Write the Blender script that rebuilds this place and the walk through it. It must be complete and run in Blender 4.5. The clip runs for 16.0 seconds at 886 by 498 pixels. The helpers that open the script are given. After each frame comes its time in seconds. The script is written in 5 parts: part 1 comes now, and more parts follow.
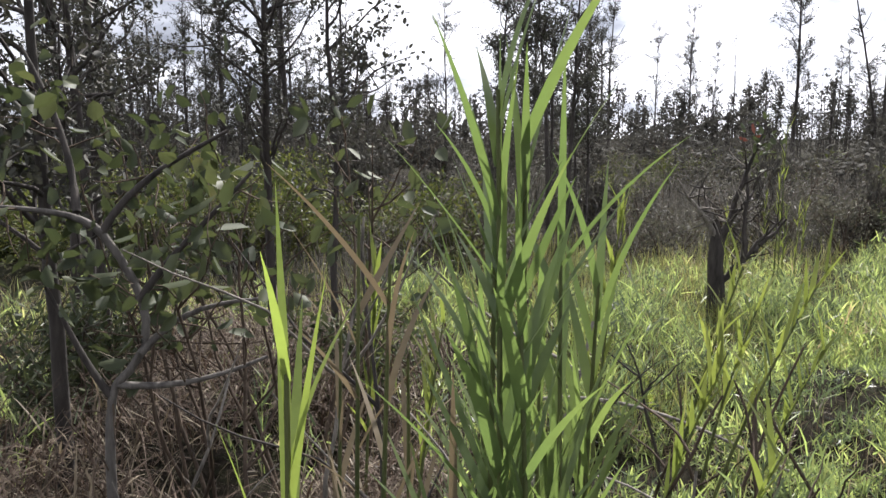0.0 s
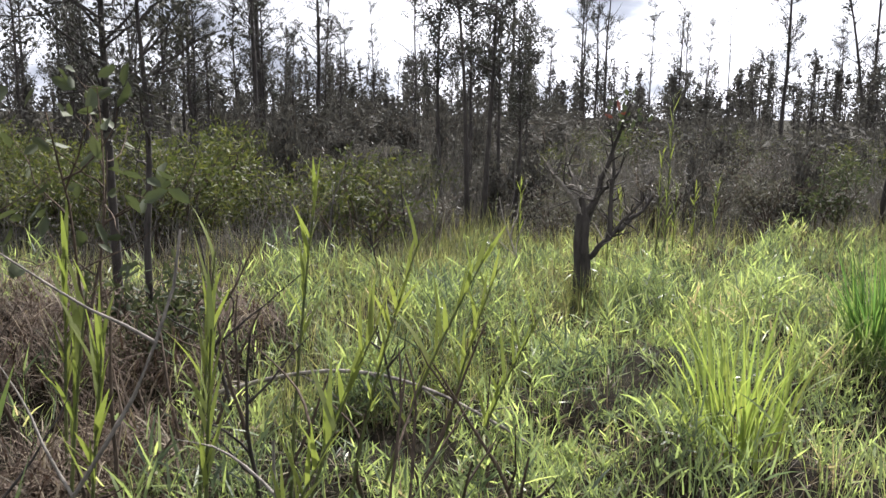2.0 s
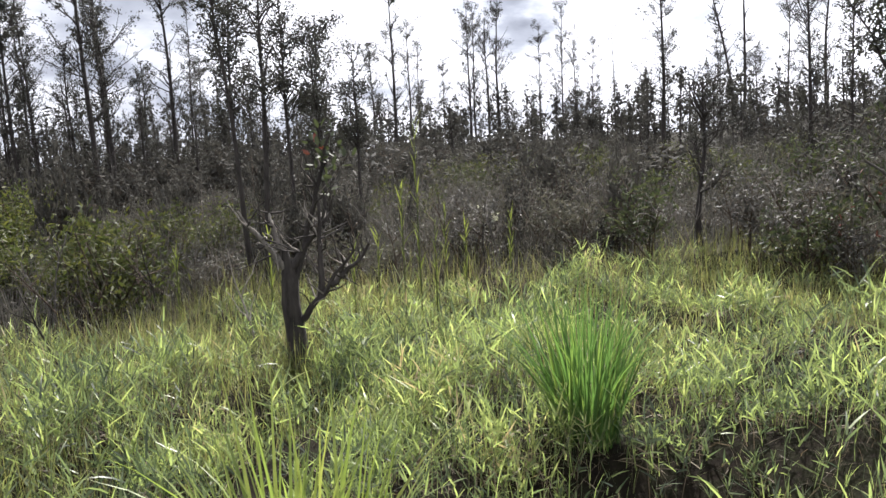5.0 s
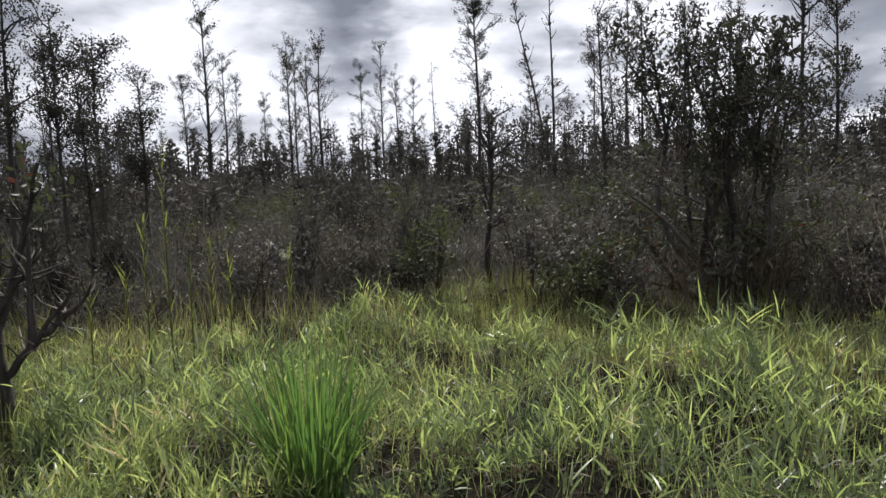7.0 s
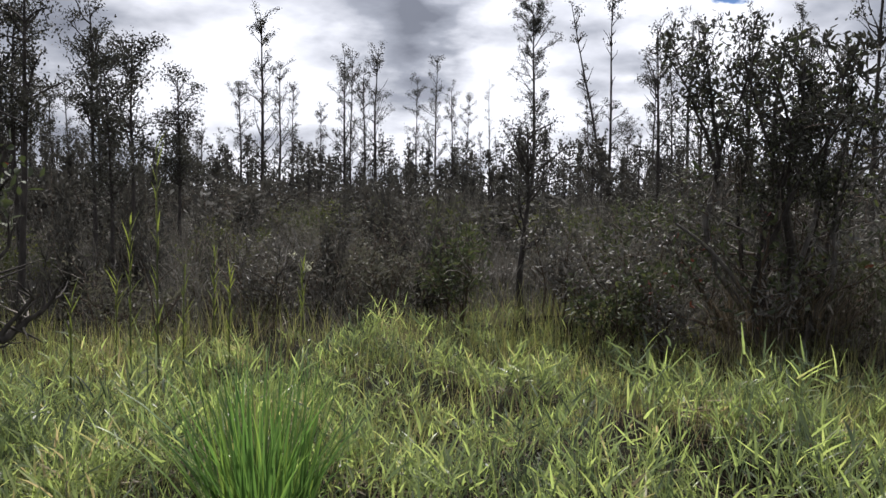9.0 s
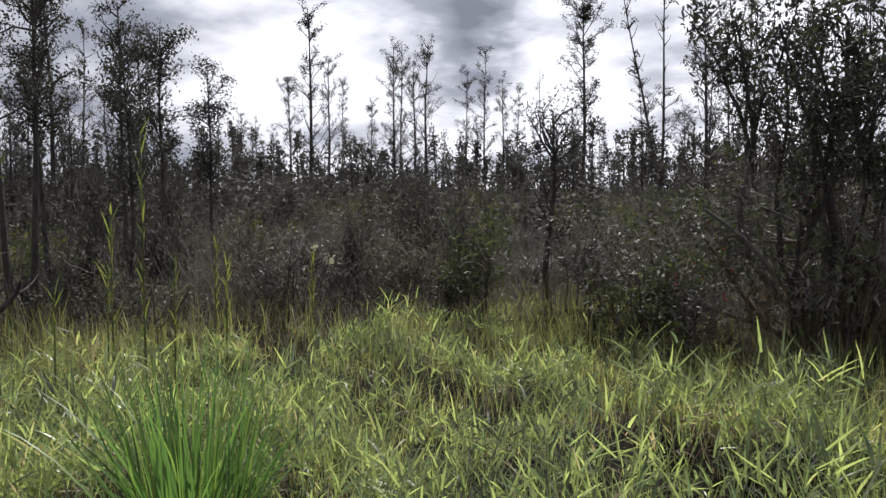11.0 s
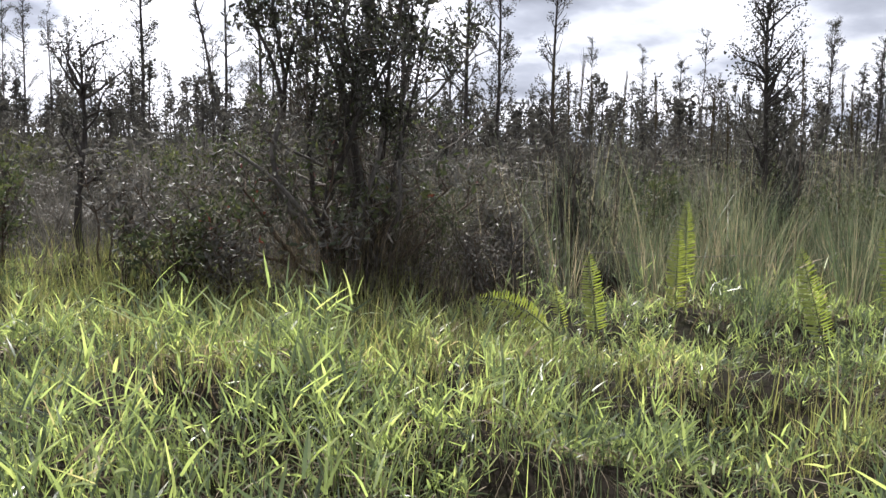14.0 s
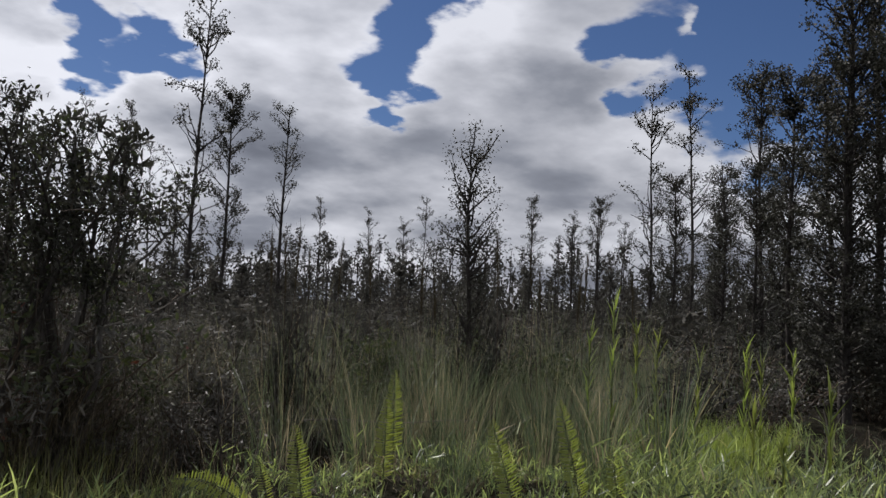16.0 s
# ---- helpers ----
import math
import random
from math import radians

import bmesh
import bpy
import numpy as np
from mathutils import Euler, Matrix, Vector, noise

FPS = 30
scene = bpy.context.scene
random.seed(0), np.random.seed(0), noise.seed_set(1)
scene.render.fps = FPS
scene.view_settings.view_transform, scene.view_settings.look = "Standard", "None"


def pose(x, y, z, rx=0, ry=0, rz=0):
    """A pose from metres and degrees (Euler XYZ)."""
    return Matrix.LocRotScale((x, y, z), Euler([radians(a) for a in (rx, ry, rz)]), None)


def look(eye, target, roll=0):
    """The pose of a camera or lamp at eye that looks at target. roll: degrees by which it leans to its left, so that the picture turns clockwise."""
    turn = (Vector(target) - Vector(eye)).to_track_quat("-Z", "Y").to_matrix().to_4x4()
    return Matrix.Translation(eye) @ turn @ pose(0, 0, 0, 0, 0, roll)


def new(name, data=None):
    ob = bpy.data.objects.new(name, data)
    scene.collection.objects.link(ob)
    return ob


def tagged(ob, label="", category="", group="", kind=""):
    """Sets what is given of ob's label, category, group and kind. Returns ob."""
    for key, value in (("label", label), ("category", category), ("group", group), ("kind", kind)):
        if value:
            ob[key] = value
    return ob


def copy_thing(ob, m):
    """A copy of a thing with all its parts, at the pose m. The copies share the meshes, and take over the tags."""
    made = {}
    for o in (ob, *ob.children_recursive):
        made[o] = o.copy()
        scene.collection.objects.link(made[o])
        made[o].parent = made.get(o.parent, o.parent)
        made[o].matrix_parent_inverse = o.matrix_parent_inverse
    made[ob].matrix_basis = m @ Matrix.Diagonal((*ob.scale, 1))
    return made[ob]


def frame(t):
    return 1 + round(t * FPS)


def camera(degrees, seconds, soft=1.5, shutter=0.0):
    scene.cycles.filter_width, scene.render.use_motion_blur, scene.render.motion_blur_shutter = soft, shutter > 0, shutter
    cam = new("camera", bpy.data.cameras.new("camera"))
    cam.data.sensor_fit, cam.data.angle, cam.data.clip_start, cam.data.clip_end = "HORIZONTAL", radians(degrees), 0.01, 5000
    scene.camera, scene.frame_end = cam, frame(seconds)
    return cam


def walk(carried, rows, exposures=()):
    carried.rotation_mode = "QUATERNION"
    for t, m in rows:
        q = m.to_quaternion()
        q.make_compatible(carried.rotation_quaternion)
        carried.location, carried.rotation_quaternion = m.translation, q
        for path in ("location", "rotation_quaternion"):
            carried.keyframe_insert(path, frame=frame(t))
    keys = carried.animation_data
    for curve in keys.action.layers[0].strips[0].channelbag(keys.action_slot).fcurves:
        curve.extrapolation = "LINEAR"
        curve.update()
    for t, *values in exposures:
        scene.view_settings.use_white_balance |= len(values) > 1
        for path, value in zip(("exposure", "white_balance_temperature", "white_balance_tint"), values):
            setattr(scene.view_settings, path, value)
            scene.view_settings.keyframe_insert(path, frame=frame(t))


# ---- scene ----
cam = camera(57.1, 16.0)
PATH = [
    (0, (0.322, 0.61, 1.676), (0.317, 2.592, 1.407), 0.1),
    (0.5, (0.601, 0.481, 1.65), (0.581, 2.451, 1.307), -0.0),
    (1, (0.814, 0.411, 1.612), (0.819, 2.382, 1.277), 0.4),
    (1.5, (1.168, 0.5, 1.629), (1.142, 2.475, 1.318), 0.8),
    (2, (1.576, 0.627, 1.662), (1.537, 2.6, 1.339), 0.7),
    (2.5, (1.885, 0.835, 1.672), (1.962, 2.808, 1.355), 0.4),
    (3, (2.194, 1.103, 1.641), (2.348, 3.072, 1.326), 0.1),
    (3.2, (2.34, 1.201, 1.634), (2.484, 3.169, 1.305), -0.0),
    (5.3, (3.538, 1.801, 1.669), (3.665, 3.784, 1.446), -3.6),
    (5.5, (3.674, 1.886, 1.654), (3.82, 3.87, 1.452), -3.4),
    (6, (3.878, 1.981, 1.604), (4.146, 3.955, 1.43), -4.4),
    (6.5, (3.966, 2.032, 1.587), (4.409, 3.975, 1.419), -4.3),
    (7, (3.953, 2.046, 1.579), (4.481, 3.967, 1.4), -2.7),
    (7.5, (3.963, 1.984, 1.603), (4.505, 3.899, 1.405), -2.5),
    (8, (4.033, 2.116, 1.58), (4.61, 4.02, 1.372), -1.5),
    (8.5, (4.182, 2.376, 1.599), (4.78, 4.278, 1.44), 0.3),
    (9, (4.371, 2.572, 1.541), (4.773, 4.527, 1.409), 0.2),
    (9.2, (4.416, 2.592, 1.487), (4.678, 4.572, 1.384), 0.4),
    (11.3, (4.866, 2.924, 1.473), (5.135, 4.898, 1.305), -0.8),
    (11.5, (4.882, 2.929, 1.461), (5.225, 4.891, 1.276), -0.4),
    (12, (4.957, 2.93, 1.419), (5.486, 4.847, 1.212), -0.1),
    (12.5, (5.037, 2.91, 1.38), (5.782, 4.753, 1.153), 0.3),
    (13, (5.1, 2.919, 1.365), (6.047, 4.661, 1.105), 0.1),
    (13.5, (5.129, 2.901, 1.382), (6.218, 4.554, 1.093), 0.1),
    (14, (5.134, 2.863, 1.406), (6.325, 4.449, 1.149), 1.1),
    (14.5, (5.142, 2.832, 1.429), (6.406, 4.369, 1.228), 1.7),
    (15, (5.159, 2.8, 1.468), (6.541, 4.241, 1.356), 2.1),
    (15.5, (5.171, 2.77, 1.511), (6.7, 4.059, 1.524), 2.6),
    (16, (5.17, 2.728, 1.535), (6.811, 3.863, 1.673), 2.7),
]
walk(cam, [(t, look(eye, target, roll)) for t, eye, target, roll in PATH],
     [(0, 1.17, 6080, 14), (0.6, 1.34, 6080, 14), (1.2, 1.36, 6080, 14), (2.2, 1.27, 6080, 14), (3.2, 1.3, 6080, 14), (5.5, 1.0, 6080, 14), (7, 0.35, 6080, 14), (8, 0.52, 6080, 14), (8.5, 0.62, 6080, 14), (9, 0.4, 6080, 14), (11.5, 0.45, 6080, 14), (12.5, 0.5, 6080, 14), (13, 0.62, 6080, 14), (13.8, 1.2, 6080, 14), (14.5, 1.17, 6080, 14), (15.2, 0.72, 6080, 14), (15.5, 0.4, 6080, 14), (16, -0.15, 6080, 14)])

# ---- light ----
SUN_AZ, SUN_EL = 18.0, 50.0          # degrees east of +y, degrees up
sun_way = Vector((math.sin(radians(SUN_AZ)) * math.cos(radians(SUN_EL)), math.cos(radians(SUN_AZ)) * math.cos(radians(SUN_EL)), math.sin(radians(SUN_EL))))
sun_data = bpy.data.lights.new("sun", "SUN")
sun_data.energy, sun_data.angle, sun_data.color = 5.0, radians(1.0), (1.0, 0.94, 0.84)
sun = new("sun", sun_data)
sun.matrix_world = look(sun_way * 60, (0, 0, 0))


class Nodes:
    """Shortcuts for wiring a node tree."""

    def __init__(self, tree):
        self.tree = tree

    def add(self, kind, operation=None):
        node = self.tree.nodes.new(kind)
        if operation:
            node.operation = operation
        return node

    def link(self, a, b):
        self.tree.links.new(a, b)

    def put(self, socket, value):
        if isinstance(value, (int, float, tuple)):
            socket.default_value = value
        else:
            self.link(value, socket)

    def maths(self, op, a, b=0.0, clamp=False):
        node = self.add("ShaderNodeMath", op)
        node.use_clamp = clamp
        self.put(node.inputs[0], a)
        self.put(node.inputs[1], b)
        return node.outputs[0]

    def mix(self, fac, a, b, blend="MIX"):
        node = self.add("ShaderNodeMix")
        node.data_type, node.blend_type = "RGBA", blend
        self.put(node.inputs[0], fac)
        self.put(node.inputs[6], a)
        self.put(node.inputs[7], b)
        return node.outputs[2]

    def ramp(self, fac, stops):
        node = self.add("ShaderNodeValToRGB")
        els = node.color_ramp.elements
        while len(els) < len(stops):
            els.new(0.5)
        for el, (place, colour) in zip(els, stops):
            el.position, el.color = place, (*colour, 1.0)
        self.link(fac, node.inputs[0])
        return node.outputs[0]

    def noise(self, vector, scale, detail=4.0, rough=0.55):
        node = self.add("ShaderNodeTexNoise")
        node.inputs["Scale"].default_value = scale
        node.inputs["Detail"].default_value = detail
        node.inputs["Roughness"].default_value = rough
        if vector is not None:
            self.link(vector, node.inputs["Vector"])
        return node.outputs["Fac"]


def make_sky():
    world = bpy.data.worlds.new("sky")
    scene.world = world
    world.use_nodes = True
    n = Nodes(world.node_tree)
    back = world.node_tree.nodes["Background"]
    back.inputs[1].default_value = 0.069
    sky = n.add("ShaderNodeTexSky")
    sky.sky_type, sky.sun_disc = "NISHITA", False
    sky.sun_elevation, sky.sun_rotation = radians(SUN_EL), radians(SUN_AZ)
    sky.air_density, sky.dust_density, sky.ozone_density = 0.9, 0.2, 3.5
    way = n.add("ShaderNodeTexCoord").outputs["Generated"]
    split = n.add("ShaderNodeSeparateXYZ")
    n.link(way, split.inputs[0])
    # a cloud deck: the directions laid onto a plane overhead
    up = n.maths("ADD", n.maths("MAXIMUM", split.outputs[2], 0.0), 0.30)
    deck = n.add("ShaderNodeCombineXYZ")
    n.link(n.maths("DIVIDE", split.outputs[0], up), deck.inputs[0])
    n.link(n.maths("DIVIDE", split.outputs[1], up), deck.inputs[1])
    n.link(n.maths("MULTIPLY", split.outputs[2], 2.2), deck.inputs[2])
    # the same deck moved a little towards the sun: where it is thinner there, the cloud's side is lit
    sunward = n.add("ShaderNodeMix")
    sunward.data_type = "VECTOR"
    sunward.inputs[0].default_value = 0.075
    n.link(deck.outputs[0], sunward.inputs[4])
    sunward.inputs[5].default_value = (sun_way.x / (sun_way.z + 0.3), sun_way.y / (sun_way.z + 0.3), sun_way.z * 2.2)
    big = n.noise(deck.outputs[0], 1.25, 9.0, 0.56)
    fine = n.noise(deck.outputs[0], 3.4, 8.0, 0.55)
    billow, billow_lit = n.noise(deck.outputs[0], 2.5, 7.0, 0.5), n.noise(sunward.outputs[1], 2.5, 7.0, 0.5)
    # directions bent by noise, so that gaps and thick parts have ragged outlines
    bend = n.add("ShaderNodeTexNoise")
    bend.inputs["Scale"].default_value, bend.inputs["Detail"].default_value = 5.0, 6.0
    n.link(deck.outputs[0], bend.inputs["Vector"])
    shift = n.add("ShaderNodeVectorMath", operation="SUBTRACT")
    n.link(bend.outputs["Color"], shift.inputs[0])
    shift.inputs[1].default_value = (0.5, 0.5, 0.5)
    ragged = n.add("ShaderNodeVectorMath", operation="MULTIPLY_ADD")
    n.link(shift.outputs[0], ragged.inputs[0])
    ragged.inputs[1].default_value = (0.20, 0.20, 0.20)
    n.link(way, ragged.inputs[2])
    unit = n.add("ShaderNodeVectorMath", operation="NORMALIZE")
    n.link(ragged.outputs[0], unit.inputs[0])

    def lobe(x, y, z, tight):
        dot = n.add("ShaderNodeVectorMath", operation="DOT_PRODUCT")
        n.link(unit.outputs[0], dot.inputs[0])
        dot.inputs[1].default_value = Vector((x, y, z)).normalized()
        return n.maths("POWER", n.maths("MAXIMUM", dot.outputs["Value"], 0.0), tight)

    cover = n.maths("ADD", n.maths("MULTIPLY", big, 0.5), 0.42)
    for x, y, z, tight, gain in ((0.75, 0.61, 0.265, 1500, -0.42), (0.75, 0.575, 0.34, 1100, -0.40), (0.55, 0.79, 0.275, 1700, -0.40), (0.49, 0.83, 0.285, 1700, -0.40), (0.87, 0.37, 0.30, 1500, -0.38),
                                 (0.92, 0.25, 0.31, 300, -0.42), (0.95, 0.15, 0.27, 90, -0.36), (0.13, 0.95, 0.24, 5000, -0.25), (0.3, 0.90, 0.62, 60, -0.2), (0.90, 0.29, 0.33, 4000, 0.30)):
        cover = n.maths("ADD", cover, n.maths("MULTIPLY", lobe(x, y, z, tight), gain))
    # edges broken up by the finer noise
    cover = n.maths("ADD", cover, n.maths("MULTIPLY", n.maths("SUBTRACT", fine, 0.5), 0.34))
    mask = n.add("ShaderNodeMapRange")
    mask.interpolation_type = "SMOOTHSTEP"
    mask.inputs["From Min"].default_value, mask.inputs["From Max"].default_value = 0.42, 0.54
    n.link(cover, mask.inputs["Value"])
    # thick parts are grey below, thin parts and those turned to the sun white
    thick = n.maths("ADD", n.maths("MULTIPLY", billow, 0.75), 0.05)
    thick = n.maths("ADD", thick, n.maths("MULTIPLY", n.maths("SUBTRACT", billow_lit, billow), 1.3))
    for x, y, z, tight, gain in ((0.16, 0.96, 0.21, 330, 0.48), (-0.235, 0.95, 0.2, 400, 0.22), (0.37, 0.92, 0.14, 500, 0.26), (0.27, 0.95, 0.11, 130, -0.20), (-0.03, 0.99, 0.12, 120, -0.22), (0.47, 0.87, 0.11, 60, -0.20),
                                 (0.85, 0.46, 0.25, 500, 0.05), (0.70, 0.65, 0.30, 900, 0.08), (0.89, 0.44, 0.15, 250, 0.08), (0.65, 0.74, 0.16, 300, 0.22), (0.8, 0.51, 0.32, 900, -0.14), (0.51, 0.82, 0.25, 900, -0.16)):
        thick = n.maths("ADD", thick, n.maths("MULTIPLY", lobe(x, y, z, tight), gain))
    thick = n.maths("ADD", thick, n.maths("MULTIPLY", n.maths("SUBTRACT", cover, 0.66), 0.5))
    grey = n.ramp(thick, [(0.24, (12.0, 12.0, 12.0)), (0.42, (7.8, 7.9, 8.1)), (0.58, (4.5, 4.7, 5.1)), (0.82, (2.5, 2.65, 3.0))])
    glow = n.maths("ADD", n.maths("MULTIPLY", lobe(sun_way.x, sun_way.y, sun_way.z, 5), 0.9), 0.85)
    lit = n.add("ShaderNodeVectorMath", operation="SCALE")
    n.link(grey, lit.inputs[0])
    n.link(glow, lit.inputs["Scale"])
    deep = n.mix(1.0, sky.outputs[0], (0.62, 0.68, 0.80, 1.0), "MULTIPLY")
    n.link(n.mix(mask.outputs[0], deep, lit.outputs[0]), back.inputs[0])


make_sky()


# ---- materials ----
def leafy(name, stops, translucent=0.45, rough=0.42, gloss=0.5, patchy=0.6, glow=(1.3, 1.38, 0.9)):
    """Leaves and blades: a colour for each one, mottled, with light coming through."""
    mat = bpy.data.materials.new(name)
    mat.use_nodes = True
    n = Nodes(mat.node_tree)
    out, bsdf = mat.node_tree.nodes["Material Output"], mat.node_tree.nodes["Principled BSDF"]
    geo = n.add("ShaderNodeNewGeometry")
    patch = n.maths("MULTIPLY", n.maths("SUBTRACT", n.noise(geo.outputs["Position"], 1.7, 4.0), 0.5), patchy)
    pick = n.maths("ADD", n.maths("ADD", n.maths("MULTIPLY", geo.outputs["Random Per Island"], 0.66), 0.17), patch)
    colour = n.ramp(pick, stops)
    mottle = n.noise(geo.outputs["Position"], 45.0, 3.0)
    colour = n.mix(n.maths("MULTIPLY", mottle, 0.45), colour, (0.05, 0.045, 0.02, 1.0))
    n.link(colour, bsdf.inputs["Base Color"])
    bsdf.inputs["Roughness"].default_value = rough
    bsdf.inputs["Specular IOR Level"].default_value = gloss
    thin = n.add("ShaderNodeBsdfTranslucent")
    warm = n.mix(1.0, colour, (*glow, 1.0), "MULTIPLY")
    n.link(warm, thin.inputs["Color"])
    both = n.add("ShaderNodeMixShader")
    both.inputs[0].default_value = translucent
    n.link(bsdf.outputs[0], both.inputs[1])
    n.link(thin.outputs[0], both.inputs[2])
    n.link(both.outputs[0], out.inputs[0])
    return mat


def barky(name, dark, light, scale=26.0, rough=0.9):
    mat = bpy.data.materials.new(name)
    mat.use_nodes = True
    n = Nodes(mat.node_tree)
    bsdf = mat.node_tree.nodes["Principled BSDF"]
    place = n.add("ShaderNodeTexCoord").outputs["Object"]
    long = n.add("ShaderNodeVectorMath", operation="MULTIPLY")
    long.inputs[1].default_value = (1.0, 1.0, 0.22)
    n.link(place, long.inputs[0])
    grain = n.noise(long.outputs[0], scale, 6.0, 0.65)
    patch = n.noise(place, 3.0, 4.0)
    colour = n.ramp(n.maths("ADD", n.maths("MULTIPLY", grain, 0.65), n.maths("MULTIPLY", patch, 0.35)), [(0.34, dark), (0.66, light)])
    n.link(colour, bsdf.inputs["Base Color"])
    bsdf.inputs["Roughness"].default_value = rough
    bsdf.inputs["Specular IOR Level"].default_value = 0.25
    bump = n.add("ShaderNodeBump")
    bump.inputs["Strength"].default_value, bump.inputs["Distance"].default_value = 0.8, 0.01
    n.link(grain, bump.inputs["Height"])
    n.link(bump.outputs[0], bsdf.inputs["Normal"])
    return mat


def earthy(name):
    mat = bpy.data.materials.new(name)
    mat.use_nodes = True
    n = Nodes(mat.node_tree)
    bsdf = mat.node_tree.nodes["Principled BSDF"]
    place = n.add("ShaderNodeNewGeometry").outputs["Position"]
    wide, close = n.noise(place, 0.35, 5.0), n.noise(place, 14.0, 8.0, 0.7)
    colour = n.ramp(n.maths("ADD", n.maths("MULTIPLY", wide, 0.5), n.maths("MULTIPLY", close, 0.5)),
                    [(0.33, (0.007, 0.006, 0.004)), (0.47, (0.017, 0.013, 0.009)), (0.56, (0.020, 0.021, 0.010)), (0.68, (0.046, 0.036, 0.022))])
    n.link(colour, bsdf.inputs["Base Color"])
    bsdf.inputs["Roughness"].default_value = 1.0
    bsdf.inputs["Specular IOR Level"].default_value = 0.1
    bump = n.add("ShaderNodeBump")
    bump.inputs["Strength"].default_value, bump.inputs["Distance"].default_value = 1.0, 0.08
    n.link(close, bump.inputs["Height"])
    n.link(bump.outputs[0], bsdf.inputs["Normal"])
    return mat


EARTH = earthy("litter_soil")
# bright and dark stops, and the patches, also imitate sunlit blades and shaded mounds
GRASS = leafy("broad_grass", [(0.05, (0.033, 0.050, 0.037)), (0.27, (0.096, 0.132, 0.086)), (0.48, (0.185, 0.235, 0.115)), (0.72, (0.38, 0.46, 0.18)), (0.90, (0.48, 0.51, 0.23)), (0.98, (0.45, 0.35, 0.25))], 0.54, 0.38, 0.5, 1.5, (1.36, 1.40, 0.95))
TUFT = leafy("fresh_tuft", [(0.1, (0.060, 0.125, 0.045)), (0.5, (0.115, 0.215, 0.062)), (0.9, (0.24, 0.32, 0.08))], 0.45, 0.45, 0.35)
STRAW = leafy("dry_straw", [(0.1, (0.065, 0.050, 0.034)), (0.5, (0.165, 0.130, 0.088)), (0.9, (0.36, 0.30, 0.215))], 0.3, 0.6, 0.3, glow=(1.15, 1.1, 0.98))
FIELD = leafy("field_grass", [(0.1, (0.085, 0.098, 0.050)), (0.45, (0.175, 0.185, 0.078)), (0.75, (0.29, 0.275, 0.125)), (0.95, (0.36, 0.30, 0.19))], 0.45, 0.5, 0.35, 1.0)
REED = leafy("tall_grass", [(0.1, (0.062, 0.092, 0.062)), (0.48, (0.145, 0.190, 0.110)), (0.70, (0.26, 0.245, 0.160)), (0.94, (0.40, 0.335, 0.25))], 0.45, 0.5, 0.35, 1.5, (1.2, 1.17, 1.0))
CANE = leafy("cane_leaf", [(0.1, (0.062, 0.098, 0.046)), (0.5, (0.115, 0.165, 0.064)), (0.9, (0.25, 0.275, 0.088))], 0.5, 0.42, 0.5)
TIP = leafy("young_blade", [(0.1, (0.095, 0.135, 0.040)), (0.5, (0.17, 0.205, 0.055)), (0.9, (0.28, 0.285, 0.085))], 0.45, 0.45, 0.35)
WOOD_LEAF = leafy("far_leaf", [(0.1, (0.036, 0.035, 0.036)), (0.5, (0.060, 0.059, 0.057)), (0.9, (0.102, 0.096, 0.088))], 0.25, 0.75, 0.12, glow=(1.05, 1.05, 1.0))
FERN = leafy("fern_leaf", [(0.1, (0.14, 0.19, 0.045)), (0.5, (0.235, 0.275, 0.06)), (0.9, (0.36, 0.36, 0.09))], 0.4, 0.45, 0.4)
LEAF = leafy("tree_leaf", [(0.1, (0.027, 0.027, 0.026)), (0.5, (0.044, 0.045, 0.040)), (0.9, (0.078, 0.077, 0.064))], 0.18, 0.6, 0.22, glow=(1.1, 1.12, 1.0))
BROAD = leafy("shrub_leaf", [(0.1, (0.029, 0.040, 0.026)), (0.5, (0.056, 0.071, 0.041)), (0.85, (0.105, 0.116, 0.060)), (0.98, (0.15, 0.075, 0.05))], 0.28, 0.58, 0.2)
SCRUB = leafy("scrub_leaf", [(0.1, (0.058, 0.058, 0.056)), (0.45, (0.103, 0.100, 0.094)), (0.72, (0.158, 0.146, 0.134)), (0.95, (0.25, 0.222, 0.198))], 0.28, 0.5, 0.24, glow=(1.08, 1.08, 1.02))
DEAD = leafy("dead_frond", [(0.1, (0.024, 0.019, 0.018)), (0.55, (0.054, 0.043, 0.039)), (0.97, (0.19, 0.16, 0.14))], 0.15, 0.7, 0.15, glow=(1.1, 1.0, 0.95))
RUST = leafy("rusty_fern", [(0.1, (0.050, 0.030, 0.023)), (0.55, (0.082, 0.055, 0.044)), (0.97, (0.18, 0.14, 0.115))], 0.2, 0.7, 0.15, glow=(1.1, 1.0, 0.95))
MOSSY = leafy("mat_fern", [(0.1, (0.030, 0.044, 0.018)), (0.5, (0.068, 0.084, 0.028)), (0.9, (0.145, 0.145, 0.045))], 0.35, 0.6, 0.2)
RED = leafy("red_leaf", [(0.1, (0.10, 0.022, 0.018)), (0.9, (0.20, 0.045, 0.035))], 0.2, 0.4, 0.5)
BLOOM = leafy("pale_bloom", [(0.1, (0.65, 0.63, 0.58)), (0.9, (0.82, 0.80, 0.76))], 0.3, 0.7, 0.2)
PLUME = leafy("grass_plume", [(0.1, (0.035, 0.028, 0.023)), (0.9, (0.085, 0.066, 0.054))], 0.2, 0.8, 0.1)
YOUNG = leafy("bright_blade", [(0.1, (0.17, 0.21, 0.06)), (0.5, (0.24, 0.31, 0.08)), (0.9, (0.39, 0.41, 0.12))], 0.45, 0.45, 0.4)
